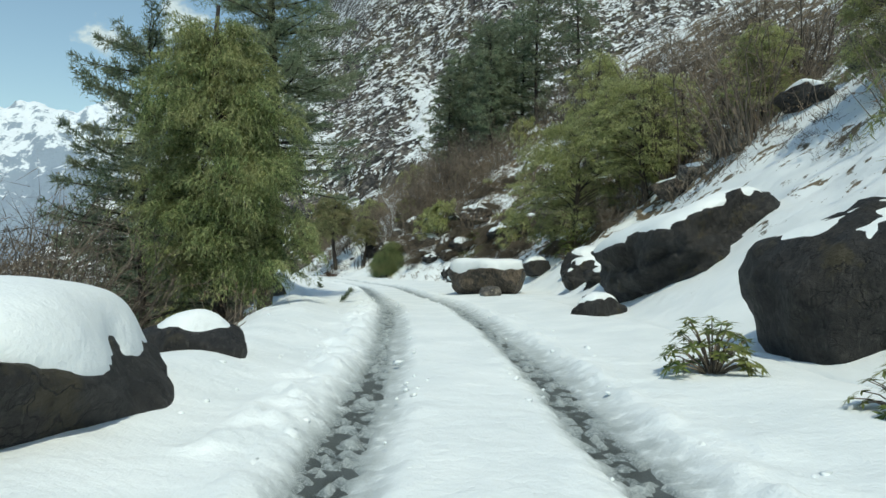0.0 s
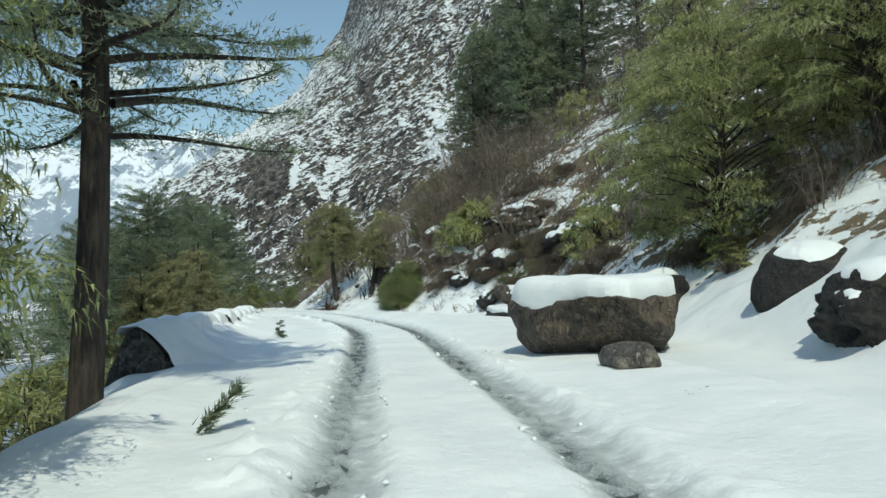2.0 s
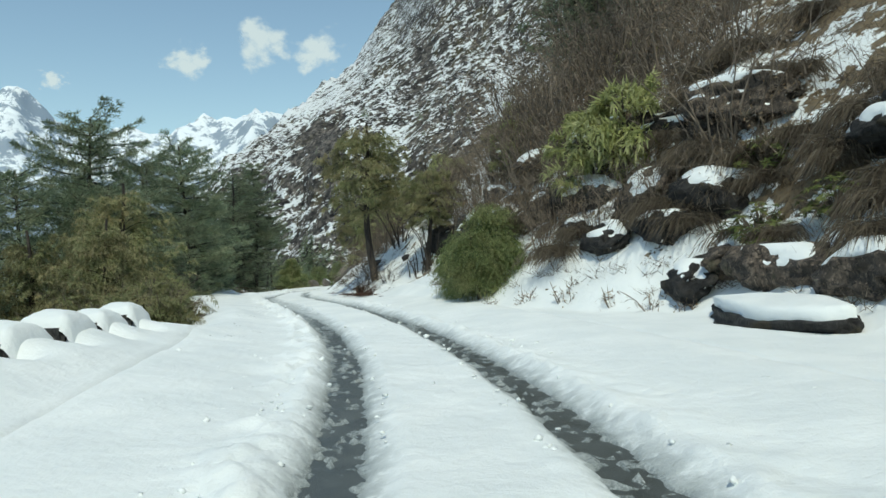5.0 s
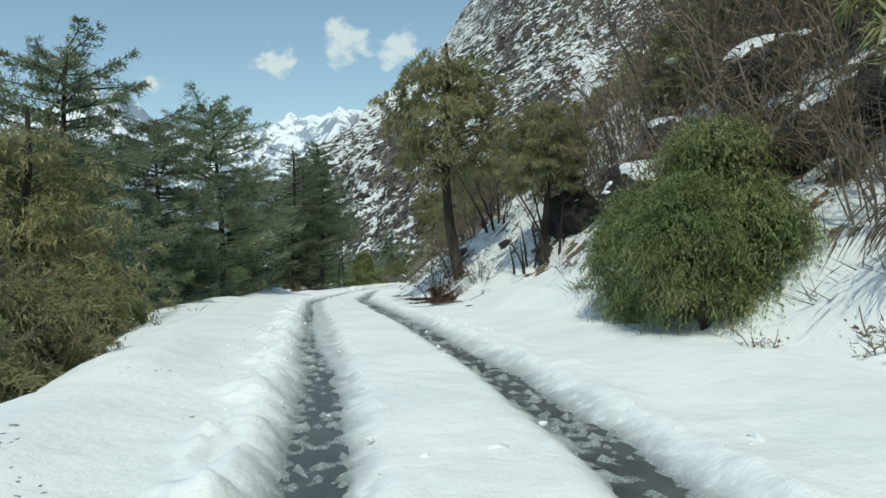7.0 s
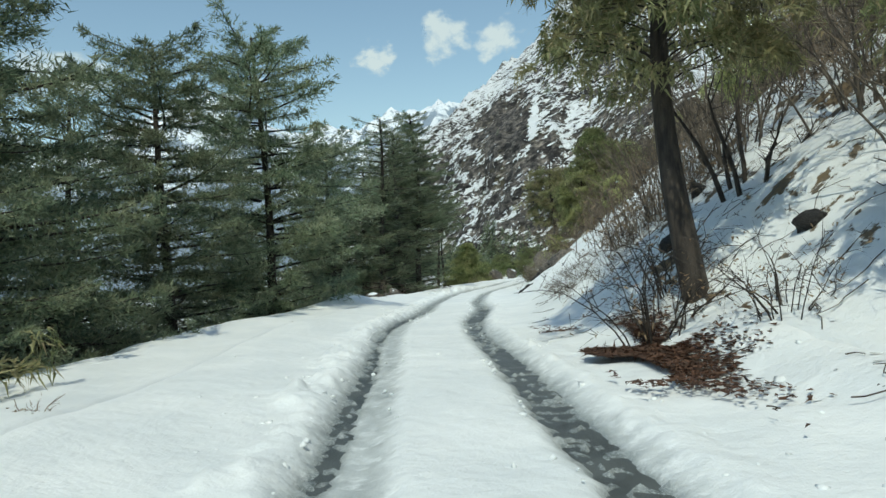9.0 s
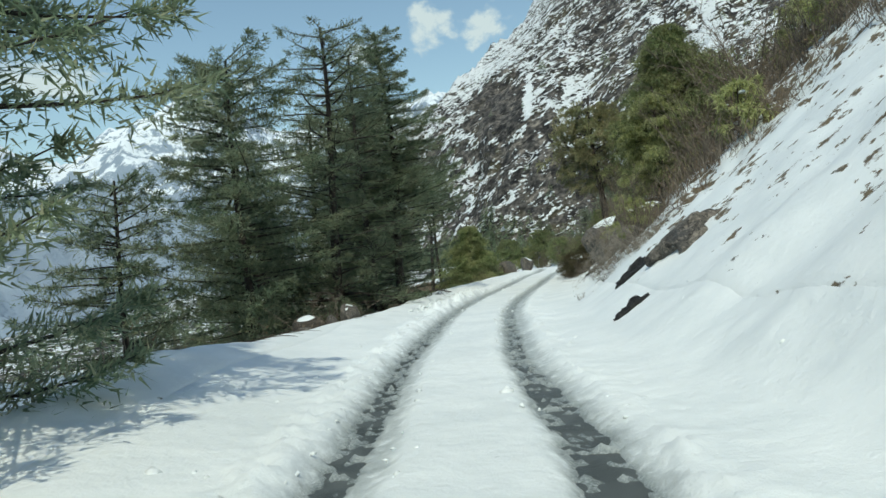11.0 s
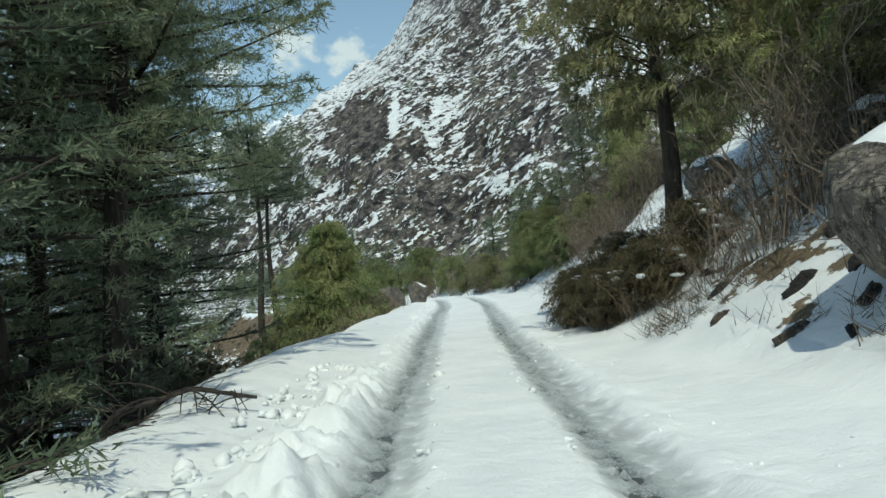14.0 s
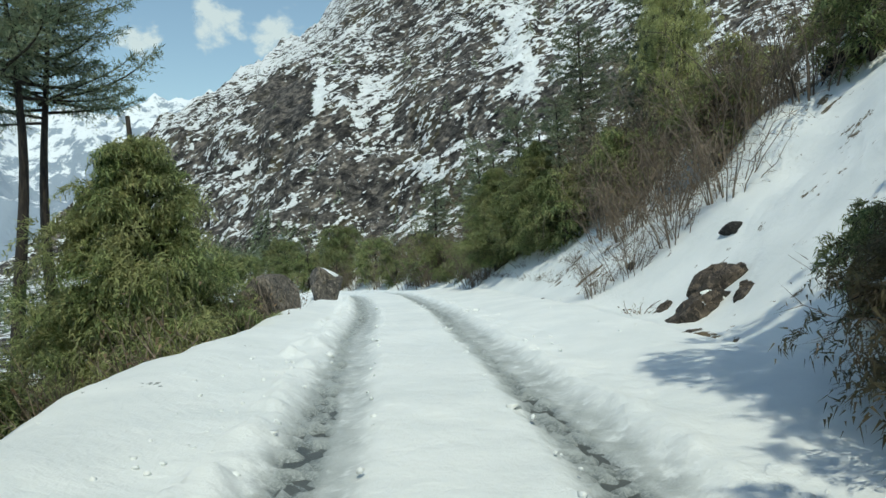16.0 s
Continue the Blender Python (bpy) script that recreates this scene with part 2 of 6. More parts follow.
def ground_material():
    """Snow over soil, dead grass and stones on the banks; bare: how much of the slope is free of snow."""
    m, t, p = material("snowy_slope")
    big, fine, grain = texture(t, .8, 6, .62), texture(t, 3.2, 8, .68), texture(t, 40, 4, .7)
    tilt = slope(t)
    cover = sums(t, "ADD", sums(t, "MULTIPLY", sums(t, "SUBTRACT", 1.0, tilt), .55), attribute(t, "bare"))
    patch = sums(t, "ADD", sums(t, "MULTIPLY", big, 1.5), sums(t, "MULTIPLY", fine, 1.2))
    patch = sums(t, "SUBTRACT", patch, .85)
    free = step(t, sums(t, "ADD", cover, patch), 1.0, 1.09)
    soil = ramp(t, sums(t, "ADD", sums(t, "MULTIPLY", fine, .6), sums(t, "MULTIPLY", texture(t, 14, 7, .7, (1, 1, .35)), .4)), [(.36, (.028, .022, .017)), (.46, (.085, .062, .04)), (.54, (.19, .145, .09)), (.62, (.11, .10, .085))])
    white = mix(t, step(t, big, .3, .7), (.76, .80, .81), (.86, .89, .89))
    t.links.new(mix(t, free, white, soil), p.inputs["Base Color"])
    t.links.new(sums(t, "ADD", .6, sums(t, "MULTIPLY", free, .3)), p.inputs["Roughness"])
    p.inputs["Specular IOR Level"].default_value = .25
    under = bump(t, p, sums(t, "SUBTRACT", sums(t, "MULTIPLY", fine, .8), sums(t, "MULTIPLY", free, .5)), .5, .12)
    bump(t, p, grain, .3, .012, under)
    return m


def asphalt_material():
    m, t, p = material("wet_asphalt")
    grain, patch = texture(t, 120, 3, .7), texture(t, 2.5, 5)
    col = mix(t, step(t, patch, .35, .7), (.045, .052, .05), (.10, .112, .11))
    t.links.new(mix(t, step(t, grain, .55, .75), col, (.16, .17, .17)), p.inputs["Base Color"])
    t.links.new(ramp(t, patch, [(.35, (.28,) * 3), (.7, (.6,) * 3)]), p.inputs["Roughness"])
    bump(t, p, grain, .3, .006)
    return m


def rock_material(name, dark, light, moss, moss_amount):
    """Weathered stone: blotches, drip streaks, lichen specks, cracks."""
    m, t, p = material(name)
    big, fine, grain = texture(t, 1.6, 7, .62, warp=.6), texture(t, 7, 8, .68), texture(t, 55, 4, .7)
    streak = texture(t, 11, 8, .7, (1.8, 1.8, .16))
    pale = texture(t, 17, 7, .68, (1.6, 1.6, .22))
    col = mix(t, step(t, big, .38, .64), dark, light)
    col = mix(t, step(t, streak, .48, .62), col, tuple(c * .35 for c in dark))
    col = mix(t, sums(t, "MULTIPLY", step(t, fine, .5, .66), .7), col, tuple(min(1, c * 1.9) for c in light))
    col = mix(t, sums(t, "MULTIPLY", step(t, pale, .56, .64), .75), col, tuple(min(1, c * 2.3) for c in light))
    col = mix(t, sums(t, "MULTIPLY", step(t, texture(t, 2.3, 6, .6), .56, .66), moss_amount), col, moss)
    crack = node(t, "ShaderNodeTexVoronoi", Scale=2.6)
    crack.feature = "DISTANCE_TO_EDGE"
    c = t.nodes.new("ShaderNodeTexCoord")
    w = node(t, "ShaderNodeVectorMath")
    w.operation = "ADD"
    wn = node(t, "ShaderNodeTexNoise", Scale=3.0, Detail=5.0)
    t.links.new(c.outputs["Object"], wn.inputs["Vector"])
    t.links.new(c.outputs["Object"], w.inputs[0])
    t.links.new(wn.outputs["Color"], w.inputs[1])
    t.links.new(w.outputs[0], crack.inputs["Vector"])
    gap = step(t, crack.outputs["Distance"], .0, .035)
    col = mix(t, gap, tuple(c * .3 for c in dark), col)
    t.links.new(col, p.inputs["Base Color"])
    t.links.new(ramp(t, big, [(.35, (.55,) * 3), (.65, (.85,) * 3)]), p.inputs["Roughness"])
    under = bump(t, p, sums(t, "ADD", fine, sums(t, "MULTIPLY", gap, .25)), .9, .08)
    bump(t, p, grain, .45, .012, under)
    return m


def slanted(tree, scale, size, lean, detail=6.0, rough=.6, warp=0.0):
    """Noise drawn out along beds that rise by lean degrees towards -x; size: metres along, across and up the beds."""
    n = node(tree, "ShaderNodeTexNoise", Scale=scale, Detail=detail, Roughness=rough, Distortion=warp)
    c = tree.nodes.new("ShaderNodeTexCoord")
    m = node(tree, "ShaderNodeMapping", Scale=size, Rotation=(0, radians(lean), 0))
    m.vector_type = "TEXTURE"
    tree.links.new(c.outputs["Object"], m.inputs["Vector"])
    tree.links.new(m.outputs["Vector"], n.inputs["Vector"])
    return n.outputs["Fac"]


def mountain_material():
    """Fractured dark rock with snow lying on its slanting ledges."""
    m, t, p = material("mountain_rock_and_snow")
    big, mid = texture(t, .05, 6, .6), texture(t, .3, 8, .7)
    ledge = slanted(t, 1.0, (5.5, 3, 1.9), -30, 4, .58, .5)
    blocks = slanted(t, 1.0, (7, 5, 6), -20, 5, .6, .5)
    fine = slanted(t, 1.0, (1.7, 1.2, .95), -22, 3, .62)
    c = t.nodes.new("ShaderNodeTexCoord")
    wn = node(t, "ShaderNodeTexNoise", Scale=.5, Detail=5.0)
    warp = node(t, "ShaderNodeMix")
    warp.data_type, warp.blend_type = "RGBA", "LINEAR_LIGHT"
    warp.inputs[0].default_value = .35
    mp = node(t, "ShaderNodeMapping", Scale=(3.6, 3.2, 2.6), Rotation=(0, radians(-24), 0))
    mp.vector_type = "TEXTURE"
    t.links.new(c.outputs["Object"], mp.inputs["Vector"])
    t.links.new(mp.outputs["Vector"], wn.inputs["Vector"])
    t.links.new(mp.outputs["Vector"], warp.inputs[6])
    t.links.new(wn.outputs["Color"], warp.inputs[7])
    facet = node(t, "ShaderNodeTexVoronoi", Scale=1.0)
    t.links.new(warp.outputs[2], facet.inputs["Vector"])
    shade = t.nodes.new("ShaderNodeSeparateColor")
    t.links.new(facet.outputs["Color"], shade.inputs[0])
    tilt = slope(t)
    rock = ramp(t, mid, [(.34, (.032, .031, .032)), (.47, (.08, .077, .076)), (.6, (.165, .15, .138)), (.72, (.078, .074, .07))])
    rock = mix(t, 1.0, rock, ramp(t, shade.outputs[0], [(0, (.42, .42, .43)), (.5, (.95, .94, .92)), (1, (1.6, 1.55, 1.48))]), "MULTIPLY")
    rock = mix(t, 1.0, rock, ramp(t, fine, [(.36, (.35, .35, .35)), (.5, (1, 1, 1)), (.64, (1.6, 1.57, 1.5))]), "MULTIPLY")
    scrub = step(t, sums(t, "ADD", sums(t, "MULTIPLY", blocks, .7), sums(t, "MULTIPLY", big, .45)), .56, .64)
    scrub = sums(t, "MULTIPLY", scrub, sums(t, "SUBTRACT", 1.0, attribute(t, "crag")))
    rock = mix(t, sums(t, "MULTIPLY", scrub, .6), rock, mix(t, fine, (.035, .035, .018), (.17, .14, .075)))
    x = sums(t, "ADD", sums(t, "MULTIPLY", sums(t, "SUBTRACT", ledge, .5), 1.5), sums(t, "MULTIPLY", sums(t, "SUBTRACT", fine, .5), 1.35))
    x = sums(t, "ADD", x, sums(t, "MULTIPLY", sums(t, "SUBTRACT", blocks, .5), 1.1))
    x = sums(t, "ADD", x, sums(t, "MULTIPLY", sums(t, "SUBTRACT", tilt, .62), .28))
    x = sums(t, "ADD", x, attribute(t, "snow"))
    white = step(t, x, -.004, .014)
    t.links.new(mix(t, white, rock, (.80, .83, .85)), p.inputs["Base Color"])
    p.inputs["Roughness"].default_value = .8
    p.inputs["Specular IOR Level"].default_value = .2
    under = bump(t, p, sums(t, "ADD", blocks, sums(t, "MULTIPLY", ledge, .8)), 1.0, 3.0)
    under = bump(t, p, shade.outputs[1], .7, 1.3, under)
    bump(t, p, sums(t, "ADD", fine, sums(t, "MULTIPLY", white, .3)), .8, .6, under)
    return m


def peak_material():
    m, t, p = material("far_snow_peaks")
    big, fine = texture(t, .0028, 9, .65), texture(t, .02, 9, .74)
    tilt = slope(t)
    x = sums(t, "ADD", sums(t, "MULTIPLY", tilt, .6), sums(t, "MULTIPLY", fine, 1.3))
    x = sums(t, "ADD", x, sums(t, "MULTIPLY", attribute(t, "snow"), .5))
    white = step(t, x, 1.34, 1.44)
    # distance haze is painted in: rock and snow are tinted pale blue
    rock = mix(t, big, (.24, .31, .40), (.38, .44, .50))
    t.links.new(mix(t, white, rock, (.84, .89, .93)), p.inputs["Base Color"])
    p.inputs["Roughness"].default_value = .9
    p.inputs["Specular IOR Level"].default_value = 0
    bump(t, p, fine, .6, 30)
    return m


def leaf_material(name, stops, clear=.3):
    """Small leaves, each a little different, that let some light through."""
    m, t, p = material(name)
    g = t.nodes.new("ShaderNodeNewGeometry")
    o = t.nodes.new("ShaderNodeObjectInfo")
    col = ramp(t, g.outputs["Random Per Island"], stops)
    patch = texture(t, .9, 3)
    col = mix(t, step(t, patch, .35, .7), col, mix(t, .5, col, stops[-1][1]))
    h = node(t, "ShaderNodeHueSaturation")
    t.links.new(col, h.inputs["Color"])
    t.links.new(sums(t, "ADD", .8, sums(t, "MULTIPLY", o.outputs["Random"], .4)), h.inputs["Value"])
    t.links.new(h.outputs["Color"], p.inputs["Base Color"])
    p.inputs["Roughness"].default_value = .6
    p.inputs["Specular IOR Level"].default_value = .3
    tr = t.nodes.new("ShaderNodeBsdfTranslucent")
    t.links.new(h.outputs["Color"], tr.inputs["Color"])
    ms = t.nodes.new("ShaderNodeMixShader")
    ms.inputs[0].default_value = clear
    t.links.new(p.outputs[0], ms.inputs[1])
    t.links.new(tr.outputs[0], ms.inputs[2])
    t.links.new(ms.outputs[0], t.nodes["Material Output"].inputs["Surface"])
    return m


def bark_material(name, dark, light):
    m, t, p = material(name)
    line, fine = texture(t, 5, 6, .6, (3, 3, .5)), texture(t, 30, 5, .7)
    col = mix(t, step(t, line, .35, .65), dark, light)
    t.links.new(mix(t, sums(t, "MULTIPLY", step(t, fine, .6, .75), .4), col, (.22, .22, .19)), p.inputs["Base Color"])
    p.inputs["Roughness"].default_value = .85
    bump(t, p, line, .8, .03)
    return m


def cloud_material(seed):
    """A thin far cloud: dense in its middle, frayed at its rim; it glows in place of sunlight."""
    m, t, p = material("cloud")
    t.nodes.remove(p)
    c = t.nodes.new("ShaderNodeTexCoord")
    warp = node(t, "ShaderNodeTexNoise", Scale=1.5, Detail=6.0, Roughness=.55)
    mp = node(t, "ShaderNodeMapping", Location=(seed * 3.7, seed * 1.9, 0))
    t.links.new(c.outputs["Object"], mp.inputs["Vector"])
    t.links.new(mp.outputs["Vector"], warp.inputs["Vector"])
    v = node(t, "ShaderNodeVectorMath")
    v.operation = "LENGTH"
    t.links.new(c.outputs["Object"], v.inputs[0])
    dense = sums(t, "SUBTRACT", sums(t, "ADD", 1.0, sums(t, "MULTIPLY", sums(t, "SUBTRACT", warp.outputs["Fac"], .5), 2.4)), v.outputs["Value"])
    alpha = sums(t, "MULTIPLY", step(t, dense, .12, .75), .85)
    # emission stands in for the sunlit white of the cloud
    e = node(t, "ShaderNodeEmission", Strength=1.0)
    e.inputs["Color"].default_value = (.73, .82, .92, 1)
    tr = t.nodes.new("ShaderNodeBsdfTransparent")
    ms = t.nodes.new("ShaderNodeMixShader")
    t.links.new(alpha, ms.inputs[0])
    t.links.new(tr.outputs[0], ms.inputs[1])
    t.links.new(e.outputs[0], ms.inputs[2])
    t.links.new(ms.outputs[0], t.nodes["Material Output"].inputs["Surface"])
    return m


M_SNOW, M_GROUND, M_ASPHALT = snow_material(), ground_material(), asphalt_material()
M_ROCK = rock_material("dark_wet_rock", (.008, .008, .008), (.024, .022, .02), (.07, .055, .02), .45)
M_ROCK_PALE = rock_material("grey_lichened_rock", (.075, .068, .06), (.19, .165, .135), (.10, .085, .04), .5)
M_ROCK_BROWN = rock_material("brown_stained_rock", (.045, .036, .028), (.135, .105, .08), (.05, .055, .02), .4)
M_STONE = rock_material("dark_wall_stone", (.03, .03, .028), (.09, .085, .075), (.05, .05, .025), .4)
M_MOUNTAIN, M_PEAK = mountain_material(), peak_material()
M_NEEDLE = leaf_material("fir_needles", [(0, (0.0855, 0.123, 0.0775)), (.5, (0.171, 0.234, 0.148)), (.85, (0.279, 0.342, 0.217)), (1, (0.365, 0.365, 0.239))], .5)
M_JUNIPER = leaf_material("juniper_sprays", [(0, (.045, .075, .03)), (.45, (.155, .21, .085)), (.85, (.32, .38, .16)), (1, (.42, .39, .20))], 0.45)
M_OLIVE = leaf_material("olive_green_sprays", [(0, (0.174, 0.203, 0.080)), (.5, (0.341, 0.377, 0.145)), (.85, (0.500, 0.500, 0.225)), (1, (0.500, 0.500, 0.283))], .5)
M_MIXED = leaf_material("grey_green_sprays", [(0, (.10, .125, .06)), (.5, (.215, .245, .11)), (.85, (.33, .335, .17)), (1, (.40, .32, .19))], .45)
M_BROAD = leaf_material("leathery_leaves", [(0, (0.043, 0.072, 0.018)), (.6, (0.129, 0.172, 0.051)), (1, (0.243, 0.243, 0.086))], 0.35)
M_DRY = leaf_material("dry_brown_leaves", [(0, (.10, .072, .045)), (.5, (.225, .17, .11)), (.85, (.34, .27, .18)), (1, (.25, .16, .09))], 0.4)
M_LITTER = leaf_material("red_brown_leaf_litter", [(0, (.04, .024, .016)), (.5, (.10, .052, .034)), (.85, (.16, .085, .055)), (1, (.075, .05, .036))], .1)
M_DARK = leaf_material("dark_thicket_leaves", [(0, (.035, .038, .02)), (.5, (.085, .088, .042)), (.85, (.15, .14, .07)), (1, (.19, .13, .075))], .3)
M_GRASS = leaf_material("dead_grass", [(0, (0.054, 0.040, 0.030)), (.6, (0.132, 0.108, 0.079)), (1, (0.191, 0.163, 0.123))], .3)
M_BARK, M_BARK_PALE = bark_material("dark_bark", (.02, .016, .013), (.06, .048, .038)), bark_material("grey_bark", (.06, .05, .04), (.17, .14, .11))
M_TWIG = bark_material("brown_twigs", (.10, .080, .062), (.25, .20, .152))
M_TWIG_DARK = bark_material("dark_twigs", (.03, .022, .016), (.09, .065, .045))
M_ROCK_BIG = rock_material("brown_black_streaked_rock", (.035, .029, .023), (.11, .085, .06), (.09, .06, .02), .5)
M_TWIG_PALE = bark_material("straw_grey_twigs", (.15, .13, .105), (.33, .29, .24))

# ---- large structure ----
def ground_sheet():
    s = np.r_[np.arange(-36, 22, .28), np.arange(22, 39, .12), np.arange(39, 149, .28)]
    d = np.r_[-np.geomspace(6.0, 60, 34)[::-1], np.arange(-5.9, -2.2, .12), np.linspace(-2.1, 2.1, 6), np.arange(2.2, 7.0, .12), np.geomspace(7.0, 62, 60)]
    sg, dg = np.meshgrid(s, d, indexing="ij")
    h = height(sg, dg)
    h = np.where(np.abs(dg) < 2.15, np.minimum(h - .3, -.1), np.where(np.abs(dg) < 2.7, h - .12, h))
    up = np.maximum(dg - at_station(RIGHT, sg), 0)
    out = np.maximum(-dg - at_station(LEFT, sg), 0)
    bare = at_station(BARE, sg) * smooth(.6, 2.6, up) + .04 * smooth(6, 12, up) + (.95 - .55 * smooth(2.0, 6.0, out)) * smooth(.15, 1.2, out) + 1.0 * np.exp(-((sg - 50.6) / 2.0) ** 2 - ((dg - 1.9) / .85) ** 2)
    # soil scrapes; those at 44 to 55 m also paint in the shade of hollows
    for cs, cd, ws, wd in [(94.1, 2.9, .8, .35), (93.1, 2.5, .5, .3), (85.0, 3.2, 1.0, .4), (83.6, 3.6, .9, .4), (82.8, 2.8, .5, .3), (88.0, 2.2, 2.2, .6), (100.5, 3.6, .9, .4), (47.5, 3.5, .7, .3), (46.5, 4.4, .9, .4), (49.0, 4.3, .8, .4), (45.2, 3.5, .6, .35), (44.4, 4.3, .8, .5), (52.9, 3.2, .7, .3), (54.2, 3.9, .8, .4), (50.2, 3.3, .6, .4), (48.0, 5.4, 1.0, .5)]:
        bare = bare + .85 * np.exp(-((sg - cs) / ws) ** 2 - ((dg - cd) / wd) ** 2) * np.clip(.35 + 1.5 * fbm(sg * 2.2, dg * 2.6, cs, 4, 33, .6), 0, 1.2)
    me = mesh_data("ground", place(sg, dg, h).reshape(-1, 3), grid_faces(len(s), len(d))[:, ::-1], M_GROUND, True, {"bare": bare})
    tagged(new("ground", me), "snow-covered roadside banks and steep hillside with bare soil patches", "ground", kind="structure")


def road_and_cover():
    s = np.arange(-36, 146, .5)
    d = np.linspace(-2.2, 2.2, 9)
    sg, dg = np.meshgrid(s, d, indexing="ij")
    me = mesh_data("road", place(sg, dg, -.012 * dg ** 2 * .2).reshape(-1, 3), grid_faces(len(s), len(d))[:, ::-1], M_ASPHALT)
    tagged(new("road", me), "narrow wet asphalt road under a cover of snow", "road", kind="structure")
    s = np.r_[np.arange(-34, -2, .4), np.arange(-2, 112, .055), np.arange(112, 146, .3)]
    d = np.r_[-2.765, np.linspace(-2.75, -1.5, 12)[:-1], np.linspace(-1.5, 1.55, 84), np.linspace(1.55, 2.75, 12)[1:], 2.765]
    sg, dg = np.meshgrid(s, d, indexing="ij")
    base = height(sg, dg)
    rim = smooth(1.25, 2.45, np.abs(dg) - .3 * smooth(74.5, 77.5, sg) * smooth(86, 82, sg) * (dg < 0))
    thick = .1 + .025 * fbm(sg * .8, dg * .8, 0, 4, 51) + .014 * fbm(sg * 4, dg * 4, 0, 4, 52, .6)
    chew = fbm(sg * 7, dg * 8, 0, 4, 53, .65)
    crumb = .35 * chew + .8 * fbm(sg * 16, dg * 18, 0, 3, 59, .6)
    tread = np.sin(sg * 2 * math.pi / .3 + 2.5 * fbm(sg * .7, dg * 2, 0, 2, 58))
    # cleaner ruts in the middle of the drive, slushier at both ends
    clean = np.interp(sg, [-40, 0, 18, 26, 33, 50, 60, 80, 92, 110], [.62, .62, .6, .68, .95, .9, .85, .62, .52, .42])
    clean = np.clip(clean + .3 * fbm(sg * .22, dg * .1, 2.2, 3, 57), 0, 1)
    ruts, dark = np.zeros_like(sg), np.zeros_like(sg)
    wander = .05 * fbm(sg * .3, 0 * sg, 5.5, 2, 41)
    for side in (-1, 1):
        off = dg - side * .74 - wander + .05 * fbm(sg * 3.2, dg * 2, side, 4, 42, .7)
        own = clean - (.5 * smooth(40.5, 45, sg) * smooth(66, 58, sg) if side < 0 else 0)
        r = np.exp(-(np.abs(off) / (.225 + .06 * clean)) ** 4)
        # the wheels of cars that kept further out wore the outer half deeper
        bare = smooth(-.27, -.2, off) * smooth(-.08 + .32 * own, -.2 + .32 * own, off)
        ruts, dark = np.maximum(ruts, r), np.maximum(dark, bare * r)
        lip = np.exp(-((off - side * .36) / .12) ** 2) * (.5 + 1.0 * np.clip(fbm(sg * 2.6, dg * 2.6, 0, 3, 54 + side), 0, 1))
        thick = thick + lip * (.045 if side < 0 else .03) + .08 * lip * np.clip(chew, -.25, 1)
        chunk = np.clip(fbm(sg * 3.1, dg * 3.6, side, 4, 61, .55) + .12, 0, 1)
        heap = smooth(74.5, 77.5, sg) * smooth(86, 82, sg) if side < 0 else 0
        thick = thick + (.14 if side < 0 else .05) * np.exp(-((off - side * .55) / .24) ** 2) * chunk + .27 * heap * np.exp(-((off - side * .62) / .34) ** 2) * np.clip(chunk + .35 * chew, 0, 1)
        inner = np.exp(-((off + side * .34) / .08) ** 2)
        thick = thick + .03 * inner * np.clip(chew + .1, 0, 1)
    floor = .03 + .014 * crumb + dark * (-.05 + .085 * np.clip(crumb + .1 * tread + .25 + .9 * (.62 - clean), -.3, 1))
    floor = floor + .03 * smooth(.5, .15, clean)
    thick = thick * (1 - ruts) + floor * ruts
    h = thick * (1 - rim) + (base - .006 * (np.abs(dg) > 2.755)) * rim
    slush = np.clip(ruts * 1.1, 0, 1) * np.clip(.75 + .5 * chew + .4 * dark, 0, 1)
    wet = dark * smooth(.035, .004, h)
    me = mesh_data("snow_cover", place(sg, dg, h).reshape(-1, 3), grid_faces(len(s), len(d))[:, ::-1], M_SNOW, True, {"slush": slush, "wet": wet})
    tagged(new("road_snow", me), "packed white snow on the road with two slushy wheel ruts", "snow", kind="structure")


CRAGS = [(-7.0, 12.6, 2.3, 1.5, 38, -0.55), (-4.2, 12.9, .4, 1.9, -14, .5), (-2.2, 7.0, 3.4, 3.9, 0, -0.10), (10.0, 10.2, 1.9, 2.9, -8, -0.12), (2.6, 17.5, 1.6, 3.4, -8, -0.10),
         (12.2, 14.8, 1.3, 3.8, 14, .25), (-6.0, 17.0, 5.2, 1.4, 38, .12), (-.2, 12.6, 1.9, 1.1, 40, .2), (7.0, 14.6, 1.5, 1.8, 10, -0.10), (5.2, 5.6, 2.0, 2.2, 0, .06), (-11, 7.5, 1.9, 1.3, 20, -0.08)]


